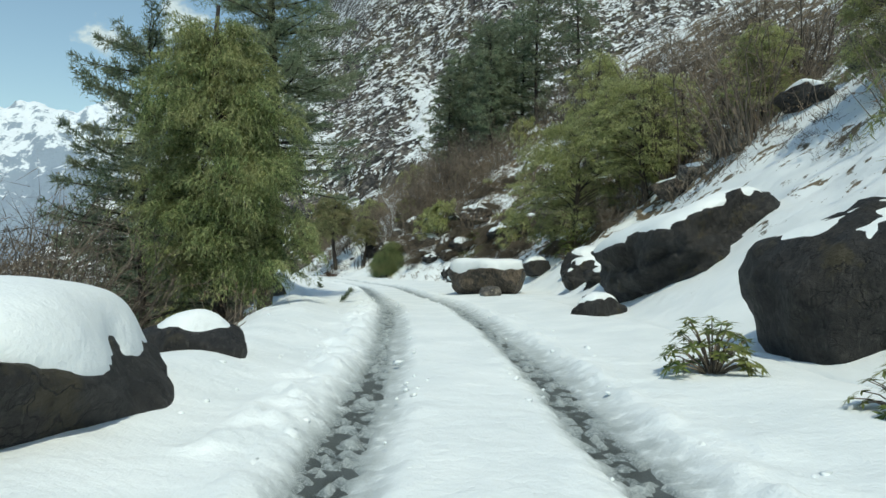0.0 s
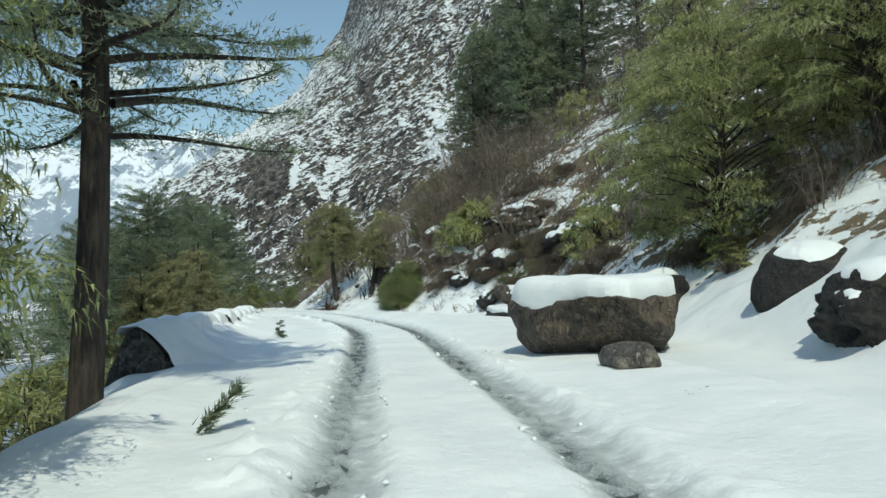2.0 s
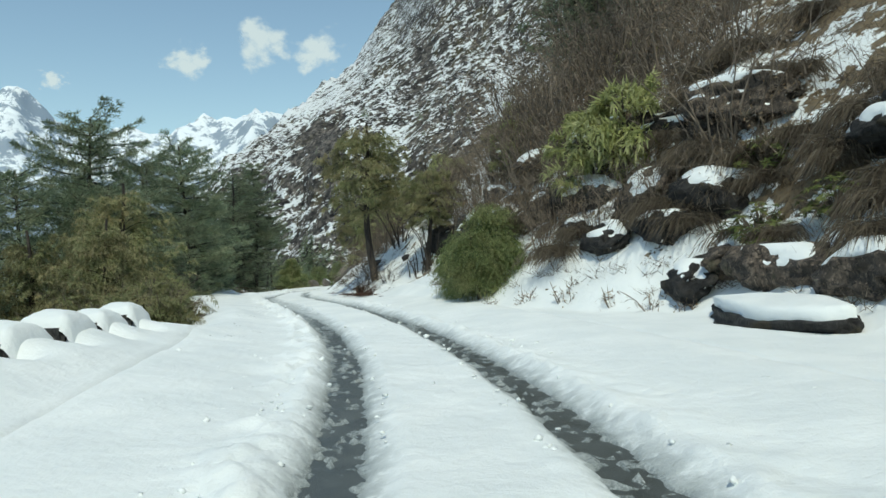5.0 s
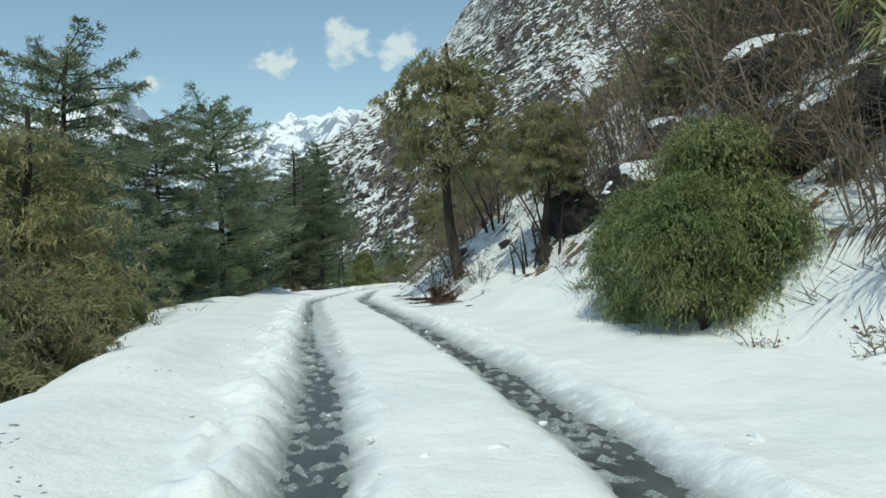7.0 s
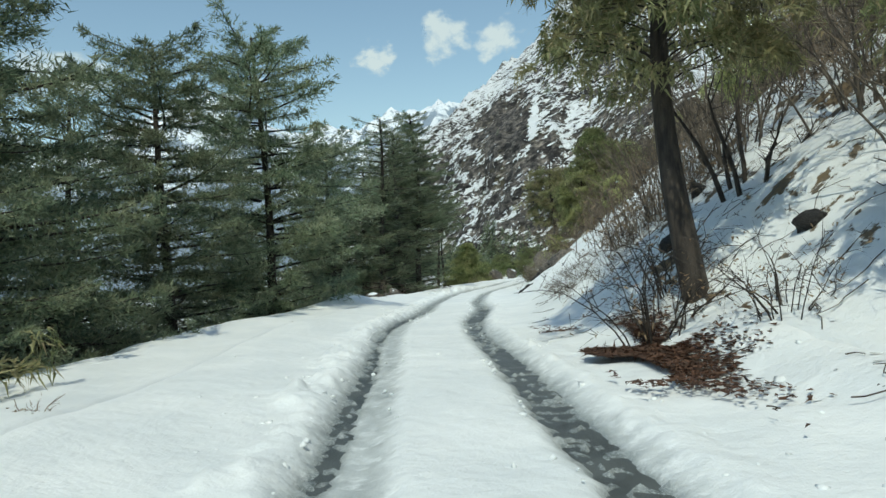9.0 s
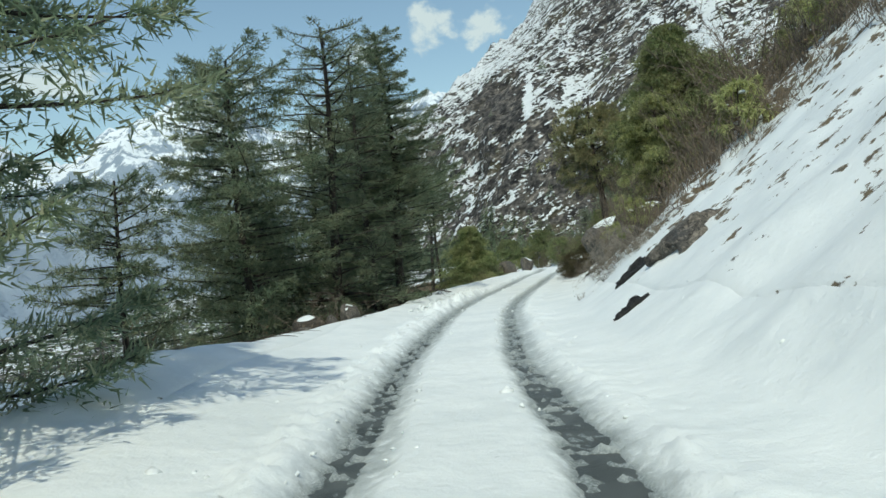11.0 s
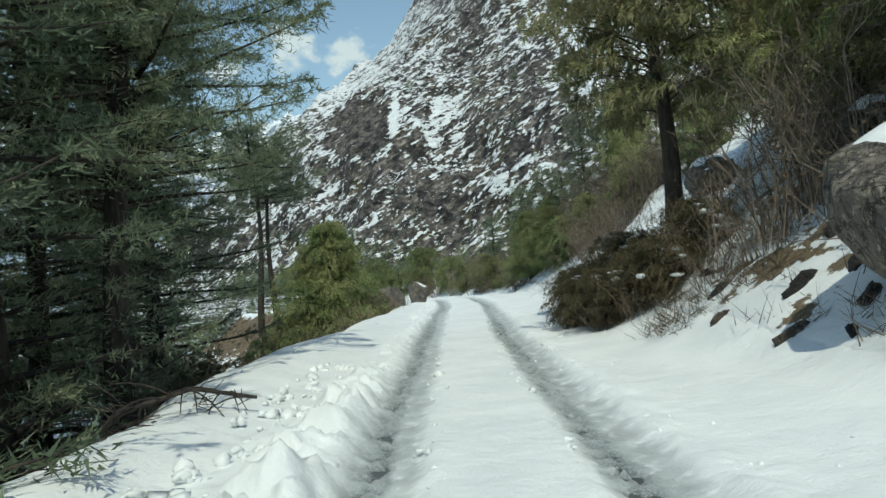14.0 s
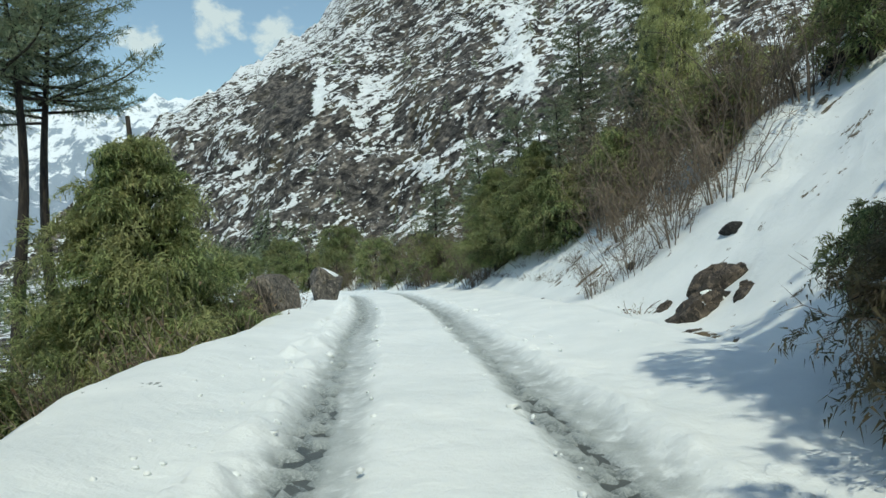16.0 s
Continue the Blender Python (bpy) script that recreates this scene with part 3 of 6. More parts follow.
def mountain():
    """The rock face that closes the valley ahead; p runs to the right along it, q away from the road."""
    ox, oy, a = -21.8, 82.6, radians(10)
    f, r = np.array([-math.sin(a), math.cos(a)]), np.array([math.cos(a), math.sin(a)])
    p, q = np.meshgrid(np.linspace(-190, 210, 320), np.r_[np.linspace(58, 340, 250), np.linspace(342, 620, 50)], indexing="ij")
    crest = np.interp(p, [-190, -130, -90, -72, -55, -39, 0, 50, 110, 210], [-20, 4, 52, 96, 132, 172, 265, 400, 560, 640])
    crest = crest + 5 * fbm(p * .035, 0 * p, 0, 3, 71) + 2.6 * fbm(p * .2, 0 * p, 0, 4, 72)
    foot = np.interp(p, [-190, -90, -55, -18, 6, 40, 90, 210], [270, 238, 205, 180, 166, 140, 96, 60]) + 9 * fbm(p * .05, q * .01, 1.0, 3, 73)
    x = q - foot
    rise = np.where(x < 0, x * .05, np.minimum(x, 46) * .95 + np.maximum(x - 46, 0) * (.44 + .14 * smooth(-45, 25, p)))
    rise = rise + np.maximum(x - 130, 0) * .5 * smooth(0, 45, p)
    rise = rise + 8 * smooth(14, 22, x) + 6 * smooth(34, 41, x) - 5 * smooth(22, 34, x)
    w = q + .8 * np.maximum(rise, 0)
    relief = 9 * (ridged(p * .02 + q * .008, w * .012, 5, 75) - .5) + 5 * fbm(p * .06, w * .06, 0, 5, 77) + 3.2 * (ridged(p * .13 - w * .05, w * .13, 4, 79) - .5)
    gully = 5 * (ridged(p * .05 - .02 * w, w * .02, 4, 78) - .5)
    rise = rise + (relief + gully) * smooth(-6, 20, x)
    # slanting strata
    led = (rise - .75 * p) / 5.0 + 1.2 * fbm(p * .03, q * .03, 0, 4, 81)
    fr = led - np.floor(led)
    rise = rise + 1.5 * (smooth(.25, .75, fr) - fr) * smooth(0, 20, x) * (.5 + fbm(p * .04, q * .04, 5, 3, 85))
    soft = 2.2
    z = -soft * np.logaddexp(-rise / soft, -crest / soft) - 3
    xy = np.array([ox, oy]) + p[..., None] * r + q[..., None] * f
    v = np.concatenate([xy, z[..., None]], -1).reshape(-1, 3)
    # bare crags and full gullies: bearing to the right of the axis and height in degrees, half sizes, lean, snow
    side, up = np.degrees(np.arctan2(p, q)), np.degrees(np.arctan2(z, np.hypot(p, q)))
    snow = -.065 + .05 * smooth(9, 17, up) * smooth(0, -6, side) + .16 * fbm(p * .045 + 3, z * .06, q * .01, 4, 83) - .05 * smooth(6, 2, up)
    crag = np.zeros_like(snow)
    for cs, cu, ws, wu, lean, much in CRAGS:
        u, w = side - cs, up - cu
        u, w = u * math.cos(radians(lean)) + w * math.sin(radians(lean)), w * math.cos(radians(lean)) - u * math.sin(radians(lean))
        k = smooth(1.5, .7, np.sqrt((u / ws) ** 2 + (w / wu) ** 2) + .8 * fbm(p * .16, z * .16, cs, 4, 87))
        snow = snow + k * much
        crag = np.maximum(crag, k * (much < 0))
    me = mesh_data("mountain", v, grid_faces(*p.shape)[:, ::-1], M_MOUNTAIN, True, {"snow": snow, "crag": crag})
    tagged(new("mountain", me), "steep dark rock mountain with snow lying on its ledges", "mountain", kind="structure")


def far_peaks():
    b, r = np.meshgrid(np.radians(np.linspace(12, 130, 400)), np.linspace(700, 4300, 160), indexing="ij")
    deg = np.degrees(b)
    x, y = -r * np.sin(b), r * np.cos(b)
    line = 10.8 + 1.3 * np.sin(deg * .32 + 1.1) + 1.5 * fbm(deg * .16, 0 * b, 0, 4, 91) + .5 * fbm(deg * .8, 0 * b, 0, 3, 92)
    top = np.tan(np.radians(line)) * 3400
    rise = smooth(900, 3400, r) ** 1.1 * smooth(4700, 3500, r)
    z = -160 + (top + 160) * rise + 230 * (ridged(x * .0016, y * .0016, 6, 93) - .55) * smooth(900, 2000, r) * smooth(3700, 2600, r) * 1.0
    z = z + 60 * fbm(x * .006, y * .006, 0, 4, 95) * smooth(900, 2000, r) + 85 * (ridged(x * .0032, y * .0032, 5, 99) - .5) * smooth(1200, 2400, r)
    v = np.stack([x, y, z], -1).reshape(-1, 3)
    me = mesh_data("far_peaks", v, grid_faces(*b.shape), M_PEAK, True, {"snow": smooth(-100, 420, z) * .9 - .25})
    tagged(new("backdrop_peaks", me), "distant snow-covered mountain range with blue haze painted into its colour", "mountains", kind="structure")
    # valley floor and the land all round, out to the horizon
    ang, rad = np.meshgrid(np.linspace(0, 2 * math.pi, 97), np.r_[0, np.geomspace(40, 4800, 40)], indexing="ij")
    z = -45 - 130 * smooth(60, 900, rad) + 380 * smooth(1500, 4000, rad) * (.6 + .5 * fbm(np.cos(ang) * 3, np.sin(ang) * 3, rad * .001, 4, 97))
    v = np.stack([rad * np.cos(ang) - 10, rad * np.sin(ang) + 45, z], -1).reshape(-1, 3)
    # shares the peaks' colours, painted haze included
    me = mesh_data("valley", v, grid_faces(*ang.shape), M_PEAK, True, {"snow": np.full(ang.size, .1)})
    tagged(new("valley_ground", me), "snowy valley floor and surrounding far slopes", "ground", kind="structure")


def clouds():
    for k, (b, e, w, h, roll) in enumerate([(27.2, 16.2, 150, 120, 0), (21.7, 17.6, 190, 165, 10), (17.3, 17.1, 190, 140, -25), (36.5, 14.2, 80, 60, 0), (50.5, 14.5, 380, 170, 0)]):
        c = Vector((-math.sin(radians(b)) * math.cos(radians(e)), math.cos(radians(b)) * math.cos(radians(e)), math.sin(radians(e)))) * 4400
        me = mesh_data("cloud", [(-2, -2, 0), (2, -2, 0), (2, 2, 0), (-2, 2, 0)], np.array([[0, 1, 2, 3]]), cloud_material(k + 1))
        ob = new("cloud", me)
        ob.matrix_world = look(c, (0, 0, 0), roll) @ Matrix.Diagonal((w, h, 1, 1)) @ Matrix.Scale(1.0, 4)
        ob.visible_shadow = False
        tagged(ob, "small white fair-weather cloud in a blue sky", "cloud", "clouds", "structure")


ground_sheet()
road_and_cover()
mountain()
far_peaks()
clouds()

# ---- rocks ----
def rock_shape(seed, size, cuts=13, rough=.11, detail=4, under=.15, flat=1.0):
    """A broken boulder: a ball cut by planes and roughened. Returns places and faces; it stands on z = 0."""
    rng = np.random.default_rng(seed)
    bm = bmesh.new()
    bmesh.ops.create_icosphere(bm, subdivisions=detail, radius=1.0)
    v = np.array([x.co[:] for x in bm.verts])
    f = np.array([[x.index for x in y.verts] for y in bm.faces])
    bm.free()
    v = v / (np.abs(v) ** 2.9).sum(1)[:, None] ** (1 / 2.9)
    for k in range(cuts):
        n = rng.normal(size=3)
        n[2] *= .6
        n /= np.linalg.norm(n)
        c = rng.uniform(.66, .95)
        over = np.maximum(v @ n - c, 0)
        v = v - over[:, None] * n * .95
    if flat < 1:
        v[:, 2] = np.where(v[:, 2] > flat, flat + .12 * (v[:, 2] - flat), v[:, 2])
        v[:, 2] = (v[:, 2] + 1) * 2 / (1 + flat) - 1
    big = fbm(v[:, 0] * 1.4 + seed, v[:, 1] * 1.4, v[:, 2] * 1.4, 3, seed)
    fine = fbm(v[:, 0] * 4.5 + seed, v[:, 1] * 4.5, v[:, 2] * 3, 5, seed + 5, .6)
    v = v * (1 + rough * 1.1 * big + rough * .75 * fine)[:, None]
    if rough > .15:
        crag = np.abs(fbm(v[:, 0] * 1.7 + seed, v[:, 1] * 1.7, v[:, 2] * 2.6, 4, seed + 21))
        v = v * (1.06 - 1.6 * rough * crag)[:, None]
    v[:, :2] *= (1 - under * smooth(.35, -1.0, v[:, 2]))[:, None]
    v = v * np.array(size) / 2
    v[:, 2] -= v[:, 2].min() * .8
    return v, f


def normals_of(v, f):
    n = np.cross(v[f[:, 1]] - v[f[:, 0]], v[f[:, 2]] - v[f[:, 0]])
    out = np.zeros_like(v)
    for k in range(3):
        np.add.at(out, f[:, k], n)
    return out / (np.linalg.norm(out, axis=1)[:, None] + 1e-12)


def boulder(s, d, size, seed, label, cap=.2, turn=0.0, lift=None, mat=None, tilt=(0, 0), category="boulder", group="", cap_from=.62, dome=0.0, rough=.11, under=.15, cap_low=.66, flat=1.0):
    """A boulder; size: across the road, along it, and high; cap: how thick the snow lies on it."""
    v, f = rock_shape(seed, size, rough=rough, detail=5 if max(size) > 2.3 else 4 if max(size) > .8 else 3, under=under, flat=flat)
    top = tagged(new("boulder" if category == "boulder" else category.replace(" ", "_")), label, category, group)
    base = place(s, d, height(s, d) if lift is None else lift)
    part("rock", mesh_data("rock", v, f, mat or M_ROCK), top)
    if cap:
        n = normals_of(v, f)
        lean = Euler((radians(tilt[0]), radians(tilt[1]), 0)).to_matrix()
        up = n @ np.array(lean)[2]
        w = smooth(cap_from - .2, cap_from + .25, up + .1 * fbm(v[:, 0] * 3, v[:, 1] * 3, seed, 3, seed + 9)) * smooth(cap_low - .03, cap_low + .15, v[:, 2] / v[:, 2].max() + .06 * fbm(v[:, 0] * 2.5, v[:, 1] * 2.5, 1, 3, seed + 13))
        keep = (w[f] > .001).any(1)
        c = v.copy()
        c[:, 2] += w ** .7 * cap * (1 + .3 * fbm(v[:, 0] * 1.8, v[:, 1] * 1.8, 3, 3, seed + 11)) - .03 * (1 - w)
        c -= n * (.07 * (1 - smooth(0, .45, w)))[:, None]
        c[:, 2] += w * dome * np.clip(1 - (v[:, 0] * 2 / size[0]) ** 2 - (v[:, 1] * 2 / size[1]) ** 2, 0, 1)
        c[:, :2] *= (1 + .04 * np.sin(w * math.pi))[:, None]
        fk = f[keep]
        e = np.vstack([fk[:, [0, 1]], fk[:, [1, 2]], fk[:, [2, 0]]])
        e = np.vstack([e, e[:, ::-1]])
        for _ in range(6):
            near, count = np.zeros_like(c), np.zeros(len(c))
            np.add.at(near, e[:, 0], c[e[:, 1]])
            np.add.at(count, e[:, 0], 1)
            m = count > 0
            k = (.7 * smooth(.05, .6, w[m]))[:, None]
            c[m] = (1 - k) * c[m] + k * near[m] / count[m][:, None]
        used = np.unique(f[keep])
        back = np.full(len(v), -1)
        back[used] = np.arange(len(used))
        part("snow_cap", mesh_data("snow_cap", c[used], back[f[keep]], M_SNOW), top, "thick white snow cap")
    top.matrix_world = pose(*base, tilt[0], tilt[1], heading(s) + turn)
    return top


def rocks():
    B = "dark grey boulder capped with thick snow beside the road"
    boulder(3.75, -3.0, (2.5, 2.6, 1.1), 4, "large dark boulder under a deep dome of snow", .16, 20, -.42, cap_from=.42, dome=.18, cap_low=.8, flat=.45)
    boulder(6.3, -2.3, (.92, 1.0, .66), 9, "small dark boulder with a white snow cap", .08, 60, -.1, dome=.05, under=0, cap_low=.84, cap_from=.6)
    boulder(6.4, 4.15, (2.9, 2.7, 2.5), 12, "huge black wet boulder at the foot of the bank", .05, 10, -.75, cap_from=.85, rough=.14, under=.05)
    boulder(12.6, 5.15, (3.2, 4.9, 2.1), 17, "black jagged overhanging rock slab under sloping snow", .15, 12, .22, tilt=(-10, -24), cap_from=.6, rough=.22, under=.3, cap_low=.8, flat=.75)
    boulder(9.9, 5.75, (3.4, 3.4, 1.35), 20, "smooth drift of snow banked against the black slab", 0, 8, .05, M_SNOW, (0, -24), "snow drift", rough=.05)
    boulder(16.4, 4.6, (1.0, 1.3, .75), 18, "black jagged rock at the end of the slab", .1, 30, .35, cap_from=.8, rough=.22)
    boulder(11.5, 2.65, (.95, .9, .62), 21, "small dark stone half buried in snow", .1, 0, -.14, under=0, cap_low=.5, cap_from=.4, rough=.2)
    boulder(21.25, 2.8, (2.2, 3.2, 1.22), 23, "big brown-black boulder with a flat snow top", .26, 18, -.2, M_ROCK_BIG, cap_from=.35, dome=.0, under=.34, cap_low=.8, rough=.1, flat=.3)
    boulder(18.9, 2.25, (.7, .8, .42), 27, "small pale grey stone beside the big boulder", .02, 0, .06, M_ROCK_PALE, cap_from=.85, cap_low=.85)
    boulder(18.2, 5.1, (2.6, 1.8, 1.2), 29, B, .1, 10, .0, rough=.18)
    boulder(16.5, 5.2, (2.4, 1.3, 1.05), 33, B, .1, -10, .15, rough=.2)
    boulder(24.8, 5.2, (1.2, 1.2, .7), 37, B, .16, 15)
    boulder(20.8, 5.6, (1.3, 1.6, 1.2), 39, B, .12, 55, .5)
    boulder(33.8, 4.55, (1.4, 2.8, .5), 41, "low rock buried under a cushion of snow", .16, -4, -.12, cap_from=.4, cap_low=.7, flat=.4)
    boulder(37.2, 4.9, (1.3, 3.2, .42), 43, "flat rock ledge buried under a snow cushion", .2, -12, .0, cap_from=.5)
    for k, (s, d, w) in enumerate([(94.6, 3.25, .85), (94.95, 3.7, .8), (94.1, 2.85, .5), (95.5, 3.75, .8), (94.35, 3.6, .45), (96.0, 3.3, .5)]):
        boulder(s, d, (w, w * .55, w * .5), 140 + k, "jagged brown rock breaking through the snow slope", .05, 20 * k - 40, float(height(s, d)) - .1 - .12 * w, M_ROCK_BROWN, (0, -34), "rock outcrop", "slope rocks", .8, rough=.32, cap_low=.6)
    for k, (s, d, size, lift) in enumerate([(30.5, 6.4, (1.6, 2.4, 1.3), .7), (33.0, 6.4, (1.5, 2.6, 1.6), .5), (35.2, 7.6, (1.6, 2.2, 1.4), 2.2), (28.0, 6.8, (1.6, 2.0, 1.3), 1.0),
                                            (39.5, 6.4, (1.2, 2.2, 1.2), .8), (42.5, 5.9, (1.2, 1.8, .9), 1.2), (32.2, 9.0, (1.8, 2.6, 1.6), 3.2), (45.3, 5.2, (1.0, 1.6, .7), .9)]):
        boulder(s, d, tuple(.75 * q for q in size), 50 + k * 3, "rough brown rock outcrop on the steep bank", .07, 17 * k - 40, lift - .3, M_ROCK_PALE if k % 2 else M_ROCK_BROWN, (6, -14), "rock outcrop", "bank outcrops", .82, rough=.2)
    for k, (s, d, size) in enumerate([(21.0, 8.6, (1.1, 1.5, .8)), (23.2, 9.6, (1.5, 1.6, 1.0)), (19.2, 8.4, (.9, 1.2, .7)), (25.4, 10.6, (1.6, 2.2, 1.3)), (17.4, 8.6, (.7, 1.0, .5)), (21.6, 10.8, (1.3, 1.6, .9)), (27.4, 9.8, (1.2, 1.6, 1.0)), (29.6, 7.7, (1.5, 1.9, 1.1)), (31.4, 7.9, (1.3, 1.8, 1.2)), (30.4, 9.4, (1.6, 2.0, 1.2)), (28.6, 8.6, (1.0, 1.5, .8))]):
        boulder(s, d, size, 150 + k * 3, "grey rock half buried in the snow of the bank", .07, 31 * k, float(height(s, d)) - .12, M_ROCK_PALE if k % 3 else M_ROCK_BROWN, (4, -16), "rock outcrop", "bank outcrops", .75, rough=.18)
    boulder(69.8, 3.95, (1.9, 1.2, .7), 83, "grey rock slab showing through the snow slope", .06, 10, .98, M_ROCK_PALE, (0, -36), "rock outcrop", cap_from=.86, rough=.3)
    boulder(71.0, 3.3, (1.5, .8, .5), 85, "dark narrow rock in the snow slope", .03, 8, .52, None, (0, -34), "rock outcrop", cap_from=.9, rough=.5)
    boulder(68.1, 2.5, (1.0, .55, .4), 87, "dark narrow rock in the snow slope", .02, 8, .06, None, (0, -30), "rock outcrop", cap_from=.9, rough=.5)
    boulder(80.9, 3.8, (2.5, 2.4, 2.0), 89, "grey-brown overhanging rock under a snow ledge", .08, 6, .5, M_ROCK_PALE, (0, 4), "rock outcrop", cap_from=.6, under=.5, rough=.1, cap_low=.75)
    for k, (s, d, w) in enumerate([(82.4, 2.85, .4), (83.1, 3.3, .5), (83.9, 2.75, .35), (84.7, 3.1, .45), (82.0, 3.3, .45), (82.7, 3.6, .4), (83.6, 3.9, .5), (81.6, 2.9, .3)]):
        boulder(s, d, (w, w * .4, w * .35), 130 + k, "jagged brown rock streak showing through the snow slope", .02, 14 * k - 20, float(height(s, d)) - .05 - .1 * w, (M_ROCK_BROWN, M_ROCK)[k % 2], (0, -32), "rock outcrop", "rock streaks", .9, rough=.3)
    boulder(78.4, 4.6, (1.8, 2.0, 1.7), 91, "brown overhanging rock under a snow ledge", .14, 30, .9, M_ROCK_BROWN, (0, -6), "rock outcrop", cap_from=.75)
    boulder(84.9, 5.3, (1.6, 1.5, 1.9), 92, "leaning brown rock with a snow cap on the bank", .14, 40, 1.2, M_ROCK_BROWN, (0, -12), "rock outcrop", cap_from=.75)
    boulder(76.1, -3.6, (.6, 2.1, .62), 93, "long low grey stone on the road's edge", .02, 16, -.04, M_ROCK_PALE, cap_from=.8)
    boulder(74.5, -4.2, (.85, .95, .72), 95, "mossy boulder with a rim of snow on the road's edge", .05, 10, -.2, M_ROCK_BIG, cap_from=.8)
    boulder(74.75, -3.68, (.36, .42, .5), 96, "small grey stone beside the mossy boulder", .03, 70, -.12, M_ROCK_PALE, cap_from=.85)
    boulder(73.6, -4.0, (.45, .6, .34), 98, "flat grey stone half buried in snow", .02, 40, -.12, M_ROCK_PALE, cap_from=.85)
    boulder(103.4, -2.95, (1.5, 1.6, 1.3), 97, "pale brown-grey boulder with a ridge of snow on top", .05, 25, -.25, M_ROCK_PALE, rough=.07)
    boulder(107.4, -1.75, (1.05, 1.0, 1.3), 99, "pale grey upright boulder at the bend", .04, 70, -.05, M_ROCK_PALE, rough=.07)
    for k, (s, d, w) in enumerate([(100.6, 2.7, .3), (96.4, 4.5, .4), (95.5, 2.75, .25), (98.6, 3.8, .4), (86.0, 3.4, .45), (47.0, 2.05, .22), (47.7, 2.45, .25), (46.4, 3.05, .2),
                                   (53.2, 3.3, .5), (50.9, 3.9, .5), (55.0, 4.4, .6)]):
        boulder(s, d, (w * .75, w, w * .6), 110 + k, "small dark stone poking out of the snowy bank", .03, 50 * k, float(height(s, d)) - .1 - .16 * w, None, (0, -24), "stone", "bank stones", .85, rough=.2, cap_low=.8)
    for k, (s, d, w, h) in enumerate([(35.6, 5.6, 1.5, .9), (36.9, 6.1, 1.7, 1.2), (38.4, 5.7, 1.6, 1.3), (40.0, 5.5, 1.5, 1.1), (41.4, 5.0, 1.5, 1.2), (43.0, 4.9, 1.4, 1.1), (37.6, 7.4, 2.0, 1.6), (39.6, 7.2, 2.0, 1.5), (41.8, 6.8, 1.9, 1.4), (34.2, 7.2, 1.8, 1.4), (43.8, 6.4, 1.8, 1.3), (45.2, 4.6, 1.1, .8)]):
        boulder(s, d, (w * .9, w * 1.3, h * .8), 300 + k, "craggy brown rock ledge with snow patches on the bank", .1, (37 * k) % 60 - 30, float(height(s, d)) - .55 * h, (M_ROCK_BROWN, M_ROCK)[k % 2], (4, -30), "rock outcrop", "bank ledges", .5, rough=.32, cap_low=.4)
    boulder(48.6, 4.95, (1.4, 1.6, 1.2), 320, "dark hollow rock behind the small juniper on the bank", .1, 20, float(height(48.6, 4.95)) - .6, M_ROCK, (0, -12), "rock outcrop", cap_from=.7, rough=.24)
    for k, (s, d, w, h) in enumerate([(36.0, 4.95, 1.2, .8), (34.5, 5.3, 1.3, .9), (38.3, 4.75, 1.0, .7), (33.1, 5.5, 1.3, .9), (37.2, 5.25, 1.1, .8), (31.6, 5.6, 1.2, .8), (39.2, 4.6, .8, .6)]):
        boulder(s, d, (w * .8, w * 1.4, h * .8), 330 + k, "dark ledge with hanging grass low on the bank", .08, (41 * k) % 50 - 25, float(height(s, d)) - .5 * h, (M_ROCK, M_ROCK_BROWN)[k % 2], (4, -30), "rock outcrop", "bank ledges", .55, rough=.32, cap_low=.45)
    # outcrops scattered over the upper hillside
    g = random.Random(12)
    for k in range(34):
        s, up = g.uniform(14, 60) if k < 24 else g.uniform(76, 108), 3.0 + 10 * g.random()
        w = g.uniform(.8, 2.0)
        d = float(at_station(RIGHT, s)) + up
        boulder(s, d, (w * .8, w * 1.3, w * .8), 150 + k, "rough rock outcrop with snow on its ledges on the hillside", .12, g.uniform(-30, 30), float(height(s, d)) - .35 * w, (M_ROCK, M_ROCK_PALE, M_ROCK_BROWN)[k % 3], (0, -12), "rock outcrop", "hillside outcrops", .55, rough=.24, cap_low=.45)


